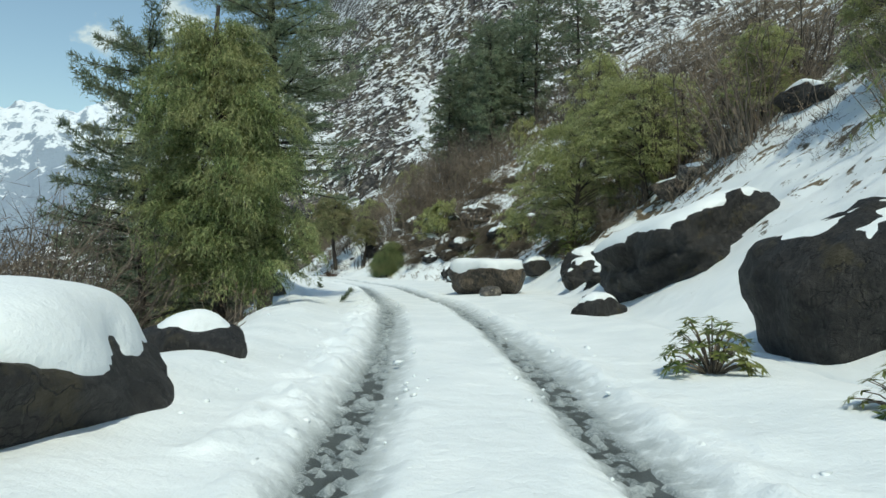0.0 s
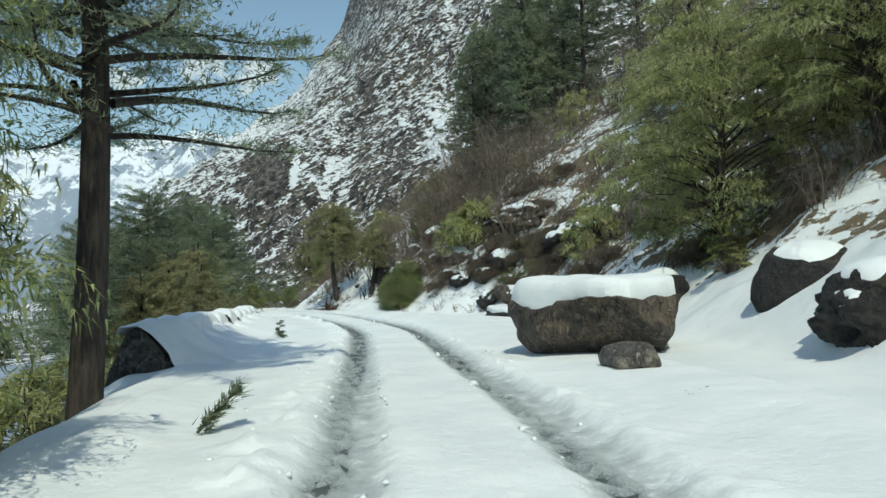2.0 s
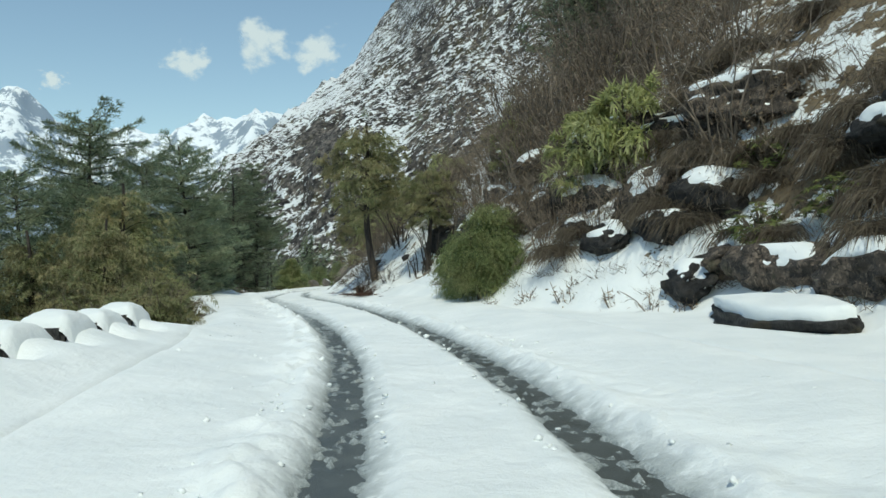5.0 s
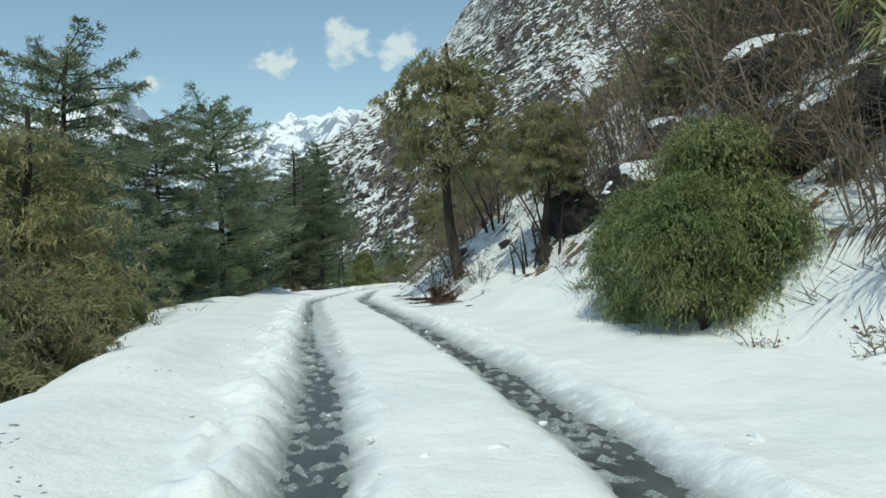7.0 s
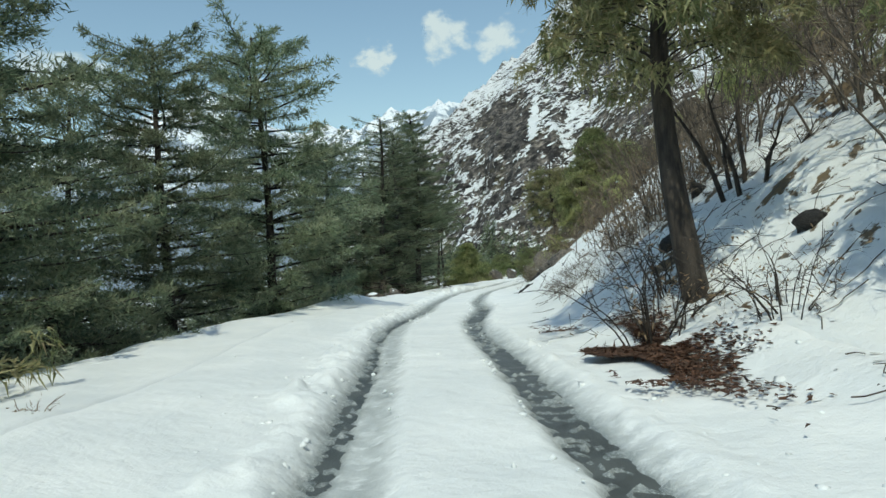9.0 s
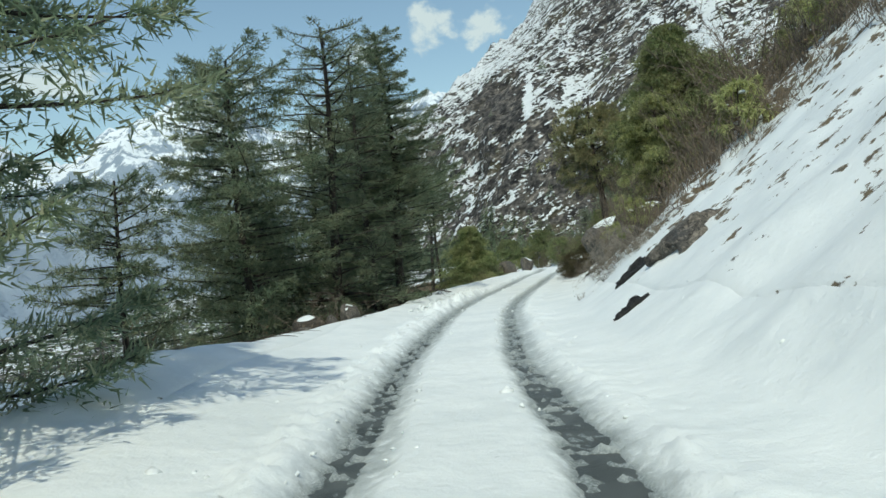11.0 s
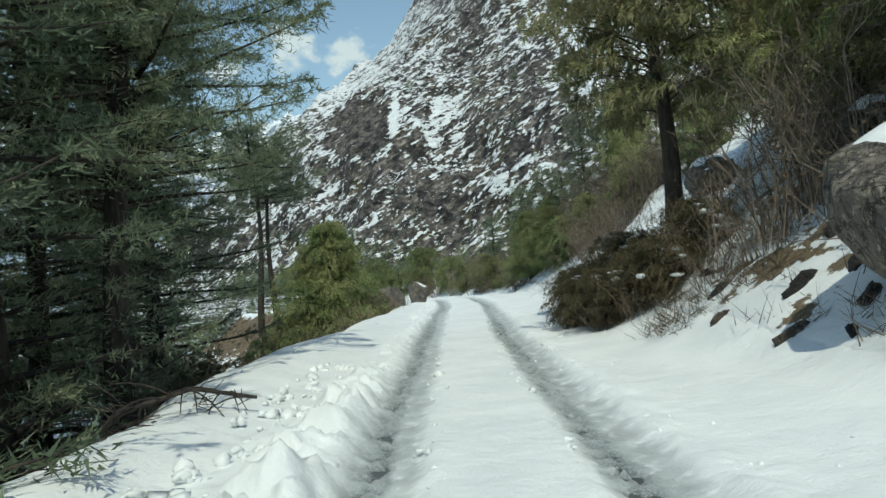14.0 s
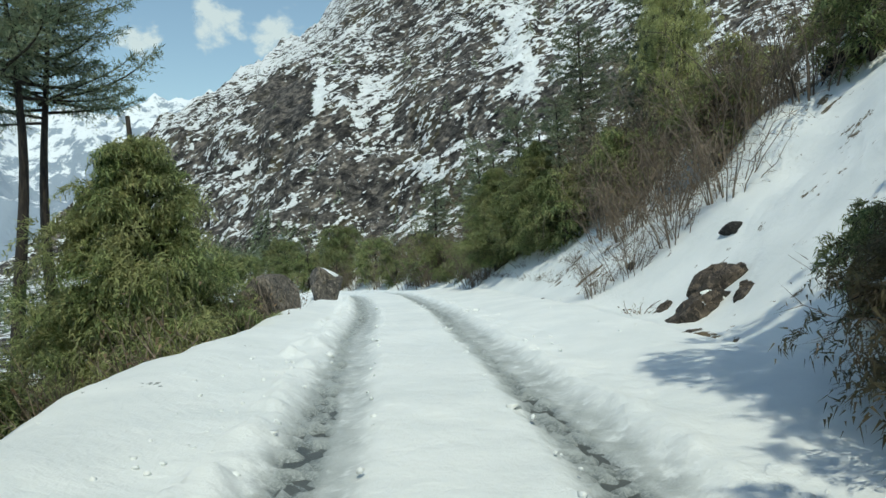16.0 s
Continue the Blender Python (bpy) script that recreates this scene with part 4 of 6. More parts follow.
# ---- parapet along the drop ----
def parapet_block(n, length, tall, thick):
    """One masonry block of the parapet with its load of snow."""
    top = tagged(new("parapet_block"), "dark stone parapet block with a rounded snow cap", "parapet", "parapet blocks")
    bm = bmesh.new()
    bmesh.ops.create_cube(bm, size=1.0)
    bmesh.ops.scale(bm, vec=(thick, length, tall + .5), verts=bm.verts)
    bmesh.ops.bevel(bm, geom=bm.edges[:], offset=.035, segments=2, affect="EDGES")
    bmesh.ops.subdivide_edges(bm, edges=bm.edges[:], cuts=3, use_grid_fill=True)
    for v in bm.verts:
        v.co += Vector((1, 1, .6)) * .03 * noise.noise(v.co * 4 + Vector((n * 3.1, 0, 0)))
        v.co.z += (tall - .5) / 2
    me = bpy.data.meshes.new("stone")
    bm.to_mesh(me)
    bm.free()
    me.materials.append(M_STONE)
    part("stone", me, top)
    u, w = np.meshgrid(np.linspace(-1, 1, 19), np.linspace(-1, 1, 13), indexing="ij")
    edge = np.clip(1 - np.maximum(np.abs(u), np.abs(w)) ** 4, 0, 1) ** .5
    z = tall - .05 + edge * (.17 + .04 * fbm(u * 1.5 + n, w * 1.5, 0, 3, 60)) - .05 * np.maximum(u, 0) - .22 * np.abs(w) ** 5
    v = np.stack([w * (thick / 2 + .1), u * (length / 2 - .005), z], -1).reshape(-1, 3)
    part("snow_cap", mesh_data("snow_cap", v, grid_faces(19, 13)[:, ::-1], M_SNOW), top, "rounded white snow cap")
    return top


def parapet_end():
    """The broken end of the parapet: a black wedge of masonry with a drift sliding off it towards the road."""
    top = tagged(new("parapet_end"), "black broken end of a stone parapet under sliding snow", "parapet")
    section = np.array([(-.3, -.9), (-.42, .1), (-.36, .62), (-.28, .7), (-.1, .66), (.06, .46), (.2, .34), (.25, .22), (.42, .16), (.47, .02), (.44, -.2), (.5, -.9)])
    y = np.linspace(-.55, .85, 8)
    v = np.array([[x + .05 * math.sin(3 * q + 5 * z) - .25 * max(0, -q) * (z < 0), q - .75 * max(0, .45 - z) * (q < -.2) * (x < .3), z] for q in y for x, z in section])
    v = v + .035 * np.stack([fbm(v[:, 0] * 4, v[:, 1] * 4, v[:, 2] * 4, 3, 91 + k) for k in range(3)], -1)
    m = len(section)
    f = [(i * m + j, i * m + j + 1, (i + 1) * m + j + 1, (i + 1) * m + j) for i in range(len(y) - 1) for j in range(m - 1)]
    bm = bmesh.new()
    vs = [bm.verts.new(q) for q in v]
    for q in f:
        bm.faces.new([vs[k] for k in q])
    bm.faces.new(vs[:m][::-1])
    bm.faces.new(vs[-m:])
    bmesh.ops.recalc_face_normals(bm, faces=bm.faces[:])
    bmesh.ops.triangulate(bm, faces=bm.faces[:])
    me = bpy.data.meshes.new("stone")
    bm.to_mesh(me)
    bm.free()
    me.materials.append(M_STONE)
    part("stone", me, top)
    crest = np.array([(-.46, .6), (-.42, .72), (-.3, .8), (-.14, .8), (.04, .68), (.2, .52), (.36, .38), (.52, .27), (.72, .17), (1.0, .08), (1.35, -.0), (1.5, -.12)])
    y = np.linspace(-.6, 1.3, 15)
    rows = []
    for q in y:
        slip = smooth(-.62, .1, q)
        ring = crest.copy()
        ring[:, 0] = np.where(ring[:, 0] > .3, .3 + (ring[:, 0] - .3) * (.25 + .75 * slip), ring[:, 0])
        ring[:, 1] = ring[:, 1] - .07 * (1 - slip) * (ring[:, 0] > -.4)
        rows.append(np.column_stack([ring[:, 0], np.full(len(ring), q), ring[:, 1]]))
    c = np.vstack(rows)
    c[:, 2] += .03 * fbm(c[:, 0] * 2.5, c[:, 1] * 2.5, 0, 3, 94)
    part("snow_cap", mesh_data("snow_cap", c, grid_faces(len(y), len(crest)), M_SNOW), top, "white snow sliding off the stone")
    top.matrix_world = pose(*place(22.95, -3.82, 0), 0, 0, heading(22.9) - 4)


def parapet():
    parapet_end()
    other = parapet_block(1, .8, .7, .46)
    for k in range(12):
        s = 24.0 + k * 1.14
        d = -np.interp(s, [22, 28, 35, 45], [4.15, 4.4, 3.8, 3.05])
        at = pose(*place(s, d, -.04 + .03 * math.sin(k * 2.3)), 2 * math.sin(k * 1.7), 3 * math.sin(k), heading(s) - 6 + 3 * math.sin(k * 3.1))
        if k:
            copy_thing(other, at)
        else:
            other.matrix_world = at


# ---- plants ----
def fir_meshes(seed, tall, wide, limbs, low=.16, sparse=1.0, droop=.25, flat=0.0, full=.85, fine=1.0, apart=0, above=1.0):
    """A fir: trunk with limbs, and a crown of needle tufts in tiers, denser by 'above' over its lower third."""
    rng = np.random.default_rng(seed)
    stem, wood, leaf = Bits(), Bits(), Bits()
    low_branches = []
    zz = np.linspace(-.6, tall, 14)
    bend = np.stack([.012 * tall * np.sin(zz * .5 + seed), .012 * tall * np.cos(zz * .4 + seed), zz], -1)
    stem.tube(bend, .018 * tall, .004 * tall, 8)
    for i in range(limbs):
        k = (i + .5) / limbs
        z = tall * (low + (.985 - low) * k ** .9) + rng.normal() * .08
        prof = max(.02, 1 - (z / tall - low) / (1.02 - low)) ** full
        if flat:
            prof = prof * (1 - flat) + flat * (.45 + .55 * math.sin(min(z / tall, 1) * 2.6))
        L = max(.22 * fine, wide * prof * rng.uniform(.5, 1.15))
        a = i * 2.39996 + rng.normal() * .35
        out = np.array([math.cos(a), math.sin(a), 0])
        root = np.array([np.interp(z, zz, bend[:, 0]), np.interp(z, zz, bend[:, 1]), z])
        x = np.linspace(0, 1, 7)
        side = np.array([-out[1], out[0], 0])
        line = root + out * (x * L)[:, None] + side * (.1 * L * np.sin(x * 3 + i))[:, None]
        line[:, 2] += L * (rng.uniform(.0, .36) * x - droop * rng.uniform(.4, 1.5) * x ** 2 + .16 * x ** 4) + .5 * L * max(0, z / tall - .7) * 2 * x
        if i < apart:
            one = Bits()
            one.tube(line, .014 + .014 * L, .005, 6)
            low_branches.append(one.data("branch", M_BARK, True))
        else:
            wood.tube(line, .012 + .012 * L, .005, 3)
        n = max(4, int(L / .078 * sparse * (above if z > .38 * tall else 1)))
        xs = np.sort(rng.uniform(.1, 1.0, n))
        for sgn in (-1, 1):
            p0 = np.stack([np.interp(xs, x, line[:, j]) for j in range(3)], -1)
            tl = (.15 * fine + .42 * L * (1 - xs) ** .8 * np.minimum(1, xs * 3)) * rng.uniform(.55, 1.25, n)
            tdir = unit(out[None] * .75 + sgn * side[None] * .8 + rng.normal(size=(n, 3)) * .32 + np.array([0, 0, .02]))
            m = 11
            for j in range(m):
                f = (j + rng.uniform(0, 1, n)) / m
                c = p0 + tdir * (tl * f)[:, None] + rng.normal(size=(n, 3)) * .03 * fine
                c[:, 2] -= .14 * tl * f ** 2
                d = unit(tdir + rng.normal(size=(n, 3)) * .6 + np.array([0, 0, .15]))
                leaf.blades(c, d, rng.normal(size=(n, 3)) * .6 + np.array([0, 0, 1.0]), rng.uniform(.11, .22, n) * fine, rng.uniform(.024, .044, n) * fine)
    return stem.data("trunk", M_BARK, True), leaf.data("crown", M_NEEDLE), wood.data("branchwork", M_BARK, True), low_branches


def juniper_meshes(seed, tall, wide, limbs, mat, hang=.55, low=.05, peak=1.0, lean=0.0, strands=11, fine=1.0, dome=0.0, steps=11):
    """A weeping juniper: rising limbs hung with drooping sprays."""
    rng = np.random.default_rng(seed)
    stem, wood, leaf = Bits(), Bits(), Bits()
    zz = np.linspace(-.5, tall * .93, 12)
    bend = np.stack([lean * zz + .02 * tall * np.sin(zz * .9 + seed), .02 * tall * np.cos(zz * .8 + seed), zz], -1)
    stem.tube(bend, .022 * tall + .025, .006 * tall, 8)
    for i in range(limbs):
        k = (i + .5) / limbs
        z = tall * (low + (.93 - low) * k)
        h = (z / tall - low) / (1 - low)
        prof = max(.02, 1 - h) ** (.75 * peak) * (.55 + .45 * min(1, h * 5))
        prof = prof * (1 - dome) + dome * math.sin(min(1, .12 + h) * 2.75) ** .7 if dome else prof
        L = max(.2, wide * prof * rng.uniform(.5, 1.22))
        a = i * 2.39996 + rng.normal() * .4
        out = np.array([math.cos(a), math.sin(a), 0])
        root = np.array([np.interp(z * .92, zz, bend[:, 0]), np.interp(z * .92, zz, bend[:, 1]), z * .92])
        x = np.linspace(0, 1, 6)
        line = root + out * (x * L)[:, None]
        line[:, 2] += L * (.75 * x - .62 * x ** 2)
        line += rng.normal(size=line.shape) * .03 * L * x[:, None]
        wood.tube(line, .007 + .006 * L, .003, 3)
        # boughs: fans of sprays that leave the limb together and droop like a curtain
        n = max(2, int(.34 * strands * (.5 + .6 * L)))
        m = 7
        side = np.array([-out[1], out[0], 0])
        xs = np.repeat(rng.uniform(.3, 1.04, n) ** .8, m)
        p0 = np.stack([np.interp(xs, x, line[:, j]) for j in range(3)], -1) + np.repeat(rng.normal(size=(n, 3)), m, 0) * np.array([.15, .15, .10]) * (.45 + L * .5)
        fan = np.tile(np.linspace(-1, 1, m), n)
        p0 = p0 + (side * (.1 + .05 * L))[None] * fan[:, None] + rng.normal(size=p0.shape) * .02
        sl = np.repeat(hang * rng.uniform(.5, 1.25, n), m) * (1 - .3 * np.abs(fan)) * rng.uniform(.85, 1.1, m * n)
        way = unit(np.repeat(out[None] * .8 + rng.normal(size=(n, 3)) * .35 + np.array([0, 0, .2]), m, 0) + side[None] * (.35 * fan)[:, None] + rng.normal(size=p0.shape) * .1)
        n = m * n
        for j in range(steps):
            f = (j + .5) / steps
            c = p0 + way * (sl * .85 * f)[:, None]
            c[:, 2] -= sl * .62 * f ** 2
            c = c + rng.normal(size=(n, 3)) * .014
            d = unit(way * (1.1 - f) + np.array([0, 0, -1.0 * f + .1]) + rng.normal(size=(n, 3)) * .36)
            leaf.blades(c, d, rng.normal(size=(n, 3)) * .45 + out * .6 + np.array([0, 0, 1.0]), rng.uniform(.10, .21, n) * fine, rng.uniform(.026, .044, n) * (.35 + .65 * fine) * fine ** .4)
    return stem.data("trunk", M_BARK, True), leaf.data("crown", mat), wood.data("branchwork", M_BARK, True)


def shrub_meshes(seed, tall, stems, spread=.6, droop=.1, leaves=0, wood_mat=None, leaf_mat=None, twigs=6, thick=1.0, leaf_size=1.0, apart=4):
    """A leafless shrub: many thin branching stems, some with withered leaves."""
    rng = np.random.default_rng(seed)
    wood, leaf = Bits(), Bits()
    tips, stems_apart = [], []
    for i in range(stems):
        a = i * 2.39996 + rng.normal() * .5
        out = np.array([math.cos(a), math.sin(a), 0]) * spread * rng.uniform(.1, 1.2)
        L = tall * rng.uniform(.45, 1.1)
        x = np.linspace(0, 1, 6)
        line = np.array([math.cos(a), math.sin(a), 0]) * rng.uniform(0, .25) * tall + np.array([0, 0, -.15]) + out * (x ** 1.2 * L)[:, None]
        line[:, 2] += L * (x - droop * x ** 2.2)
        line += np.cumsum(rng.normal(size=line.shape) * .05 * L, 0) * x[:, None]
        if i < apart:
            one = Bits()
            one.tube(line, (.009 + .006 * tall) * thick, .004 * thick, 5)
            stems_apart.append(one.data("stem", wood_mat or M_TWIG, True))
        else:
            wood.tube(line, (.006 + .004 * tall) * thick, .003 * thick, 3)
        f = rng.uniform(.2, 1.0, twigs)
        p = np.stack([np.interp(f, x, line[:, q]) for q in range(3)], -1)
        d = unit(out * .5 + rng.normal(size=(twigs, 3)) * .6 + np.array([0, 0, .7 - 1.3 * droop]))
        l2 = L * rng.uniform(.15, .42, twigs)
        wood.blades(p, d, rng.normal(size=(twigs, 3)), l2, .013 * thick)
        for q in range(3):
            g = rng.uniform(.2, .95, twigs)
            p2 = p + d * (l2 * g)[:, None]
            d2 = unit(d + rng.normal(size=(twigs, 3)) * .75)
            wood.blades(p2, d2, rng.normal(size=(twigs, 3)), l2 * .5, .009)
            tips.append(p2 + d2 * (l2 * .4)[:, None])
    tips = np.vstack(tips)
    if leaves:
        c = tips[rng.integers(0, len(tips), leaves)] + rng.normal(size=(leaves, 3)) * .08
        leaf.blades(c, rng.normal(size=(leaves, 3)) + np.array([0, 0, -.3]), rng.normal(size=(leaves, 3)), rng.uniform(.04, .09, leaves) * leaf_size, rng.uniform(.018, .035, leaves) * leaf_size)
    return wood.data("brushwood", wood_mat or M_TWIG), (leaf.data("foliage", leaf_mat or M_DRY) if leaves else None), stems_apart


def broad_meshes(seed, wide, tall, rosettes):
    """An evergreen broad-leaved bush: rosettes of long drooping leaves."""
    rng = np.random.default_rng(seed)
    wood, leaf = Bits(), Bits()
    for i in range(rosettes):
        a, e = rng.uniform(0, 2 * math.pi), math.asin(rng.uniform(.02, 1))
        tip = np.array([wide / 2 * math.cos(a) * math.cos(e), wide / 2 * math.sin(a) * math.cos(e), tall * (.12 + .88 * math.sin(e))]) * rng.uniform(.6, 1.05)
        x = np.linspace(0, 1, 4)[:, None]
        wood.tube(np.array([0, 0, -.1]) * (1 - x) + tip * x + np.array([0, 0, .12]) * np.sin(x * 3.14), .014, .006, 4)
        n = 11
        b = np.arange(n) * 2.39996
        up = unit(tip + np.array([0, 0, .6]))
        ref = unit(np.cross(up, np.array([.3, .7, .1])))
        ref2 = np.cross(up, ref)
        d = unit(np.cos(b)[:, None] * ref + np.sin(b)[:, None] * ref2 + up * rng.uniform(-.25, .35, n)[:, None] + np.array([0, 0, -.22]))
        leaf.blades(np.repeat(tip[None], n, 0), d, np.repeat(up[None], n, 0), rng.uniform(.12, .19, n), rng.uniform(.035, .055, n), True)
    return wood.data("brushwood", M_TWIG, True), leaf.data("foliage", M_BROAD)


def plant(name, label, category, meshes, parts=("trunk", "crown", "branchwork", "branch"), group=""):
    top = tagged(new(name), label, category, group)
    for key, me in zip(parts, meshes):
        if isinstance(me, list):
            for one in me:
                part(key, one, top)
        elif me:
            p = part(key, me, top)
            if key in ("branchwork", "crown", "brushwood", "foliage"):
                tagged(p, kind="stuff")
    return top


def scatter(first, rows, sink=.05):
    """Stands a plant and its copies at rows of metres along, metres to the right, scale, turn and (optional) height over the asphalt."""
    for k, (s, d, size, turn, *lift) in enumerate(rows):
        at = place(s, d, lift[0] if lift else float(height(s, d)) - sink)
        m = pose(*at, 0, 0, turn)
        if k == 0:
            keep = [first]
        else:
            keep = [copy_thing(first, m)]
        w, h = size if isinstance(size, tuple) else (size, size)
        keep[0].matrix_world = m @ Matrix.Diagonal((w, w, h, 1))


rng = random.Random(7)


def turn():
    return rng.uniform(0, 360)


def trees():
    dark = "tall dark green fir tree with tiered branches"
    # big firs beside the first bend
    tall = plant("fir_tree", "tall dark fir with a bare lower trunk beside the road", "tree", fir_meshes(1, 12.5, 3.7, 140, .27, .9, .24, .25, fine=.62, apart=14, above=2.2))
    scatter(tall, [(20.0, -3.85, .98, 100, -.35), (91.5, -7.6, .9, 10, -1.8), (85.5, -4.6, .92, 200, -.7)])
    thick = plant("fir_tree", dark, "tree", fir_meshes(2, 9.5, 3.5, 126, .04, 1.15, .2, .5, .68, .86), group="roadside firs")
    scatter(thick, [(18.6, -6.7, (.78, 1.0), 0, -2.6), (54.4, -7.0, 1.0, 40, -2.4), (58.4, -6.0, .84, 100, -1.7), (63.0, -5.1, 1.0, 160, -1.7), (51.6, -6.0, .66, 80, -2), (77.4, -7.0, 1.0, 60, -1.6)])
    fine = plant("fir_tree", "dark green fir with long drooping branches at the road's edge", "tree", fir_meshes(22, 9.8, 3.1, 122, .05, .74, .2, .5, .75, .64, apart=14), group="roadside firs")
    scatter(fine, [(80.0, -5.1, (1.15, 1.05), 330, -.9), (88.6, -5.7, .95, 170, -1.0), (83.8, -5.3, (1.0, 1.1), 100, -1.2), (86.4, -6.4, 1.1, 250, -1.8), (84.8, -7.8, 1.1, 30, -3), (81.4, -9.2, 1.0, 300, -4.4)])
    behind = plant("fir_tree", dark, "tree", fir_meshes(12, 9.5, 3.4, 96, .04, .5, .2, .5, .7, 1.2), group="roadside firs")
    scatter(behind, [(56.0, -10.0, 1.0, 77, -4), (50.5, -9.4, .9, 300, -4), (84.0, -9.8, 1.0, 190), (91.0, -9.8, .75, 120), (60.6, -9.6, 1.0, 210, -3.6), (78.0, -11.5, 1.05, 250, -5), (46.5, -9.8, .85, 160, -4.5), (87.0, -11.5, .9, 45, -5), (92.5, -8.6, 1.0, 200, -2.5)])
    # dark firs high on the hillside
    hill = plant("fir_tree", "dark fir on the steep hillside", "tree", fir_meshes(3, 6.5, 2.1, 72, .03, .62, .22, .4), group="hillside firs")
    scatter(hill, [(49.0, 14.2, 1.5, 0), (52.0, 15.6, 1.6, 60), (55.0, 14.2, 1.5, 120), (50.0, 17.5, 1.5, 200), (56.5, 17.0, 1.6, 250), (46.0, 16.5, 1.5, 300), (47.0, 13.2, 1.2, 20), (53.0, 18.5, 1.5, 140), (53.5, 12.8, 1.3, 330), (58.5, 15.0, 1.4, 30), (44.0, 18.5, 1.4, 90),
                   (109.5, 4.8, .66, 90), (105.3, 4.6, .56, 170), (113.5, 5.0, .66, 80), (107.5, 6.2, .8, 30), (103.2, 6.4, .75, 200), (111.0, 3.9, .5, 240), (116.5, 4.2, .6, 10)])
    high = plant("fir_tree", "old flat-topped fir with a long bare trunk", "tree", fir_meshes(4, 13.0, 3.9, 38, .68, .9, .03, 1.0, apart=10))
    scatter(high, [(101.0, -7.2, .62, 0, -1.0), (101.7, -6.9, .58, 130, -1.0)])
    # weeping junipers
    near = plant("weeping_juniper", "tall yellow-green weeping juniper with hanging sprays", "tree", juniper_meshes(5, 8.0, 2.25, 200, M_JUNIPER, .62, .18, .7, strands=24, fine=.6, steps=13, dome=.22))
    scatter(near, [(14.8, -4.2, (.84, .98), 0, -1.0)])
    jun = plant("weeping_juniper", "tall grey-green weeping juniper with hanging sprays", "tree", juniper_meshes(15, 6.8, 2.6, 110, M_MIXED, .45, .03, .75, strands=13, fine=.9, steps=9))
    broad = plant("weeping_juniper", "broad bushy weeping juniper below the road's edge", "tree", juniper_meshes(25, 5.9, 2.75, 150, M_JUNIPER, .48, .0, 1.25, strands=30, fine=.68, steps=10, dome=.0))
    scatter(broad, [(98.8, -4.4, 1.0, 90, -1.9), (83.0, 6.2, 1.05, 270), (105.8, 4.2, .6, 200), (108.4, 3.6, .62, 40)])
    scatter(jun, [ (49.6, -6.0, .85, 200, -2.0), (46.0, -5.0, .8, 30, -1.5), (43.2, -4.9, .62, 110, -1.5), (47.0, -7.4, .8, 300, -2.6)])
    bush = plant("weeping_juniper", "round green weeping juniper bush at the bank's foot", "bush", juniper_meshes(6, 2.5, .8, 50, M_JUNIPER, .8, .1, .7, .12, 40, .46, .12, 15), group="bush at the bank's foot")
    scatter(bush, [(41.2, 3.15, (.85, .92), 20, .25), (40.6, 2.85, (.66, .62), 140, .3), (40.9, 3.55, (.8, .72), 250, .1), (41.9, 2.8, (.62, .7), 80, .1)])
    hedge = plant("weeping_juniper", "dull green weeping juniper bush over the drop", "bush", juniper_meshes(26, 2.4, 1.2, 70, M_MIXED, .5, .0, .55, 0, 22, .62, .7, 10))
    scatter(hedge, [(40.6, -4.1, .8, 90, -.95), (42.3, -3.9, .85, 200, -.85), (44.6, -4.3, .9, 20, -.9)])
    small = plant("weeping_juniper", "round green weeping juniper bush beside the road", "bush", juniper_meshes(16, 2.5, 1.2, 60, M_JUNIPER, .5, .0, .55, 0, 13, .95, .8, 8))
    scatter(small, [(113.5, 3.4, .7, 10), (116.5, 3.6, .9, 60), (119.5, 3.4, .8, 130), (122.5, 3.8, 1.0, 220), (126, 3.4, .9, 30), (130, 3.6, 1.0, 150), (134, 3.6, 1.0, 260), (139, 3.8, 1.1, 40), (144, 4.0, 1.2, 100), (128, 5.0, 1.2, 300), (136, 5.2, 1.2, 20), (111.5, 3.4, .6, 80), (97.8, 7.6, .9, 60), (99.8, 6.0, .7, 10), (102.6, -4.4, 1.1, 30), (96.2, -5.4, .8, 280), (104.0, 4.3, .85, 90), (106.9, 4.2, 1.0, 170), (111.5, 5.0, 1.1, 250), (102.2, 5.2, .8, 310), (93.2, -5.0, .55, 80), (88.6, -5.0, .6, 200), (47.6, -4.6, .8, 100, -.9), (91.7, 3.25, .36, 300), (90.6, 7.4, 1.6, 20), (85.6, 7.4, 1.7, 30)])
    olive = plant("juniper_tree", "bushy olive-green juniper rooted on the rocky bank", "tree", juniper_meshes(8, 5.2, 2.2, 105, M_OLIVE, .45, .1, .65, .05, fine=.72, strands=18, steps=8))
    front = plant("juniper_tree", "bushy olive-green juniper rooted on the rocky bank", "tree", juniper_meshes(18, 5.6, 2.9, 105, M_OLIVE, .32, .14, .65, .05, strands=16, fine=.7, dome=.75, steps=9))
    scatter(front, [(25.4, 6.7, 1.05, 0, .9), (22.6, 8.4, .85, 120)])
    scatter(olive, [(81.6, 5.3, .8, 60), (102.2, 6.5, (.5, .98), 200), (34.5, 12.6, 1.0, 310), (105.0, 7.6, (.6, .9), 100), (88.5, 7.8, .9, 340), (12.4, 8.6, .6, 33), (17.5, 9.4, .6, 140), (5.4, 5.6, .9, 80, .9), (86.0, 5.8, .8, 200), (87.6, 6.6, .9, 30)])
    lean = plant("juniper_tree", "old juniper with a thick dark trunk on red soil", "tree", juniper_meshes(9, 6.2, 1.8, 84, M_MIXED, .4, .4, .5, -.03, fine=.8, strands=13))
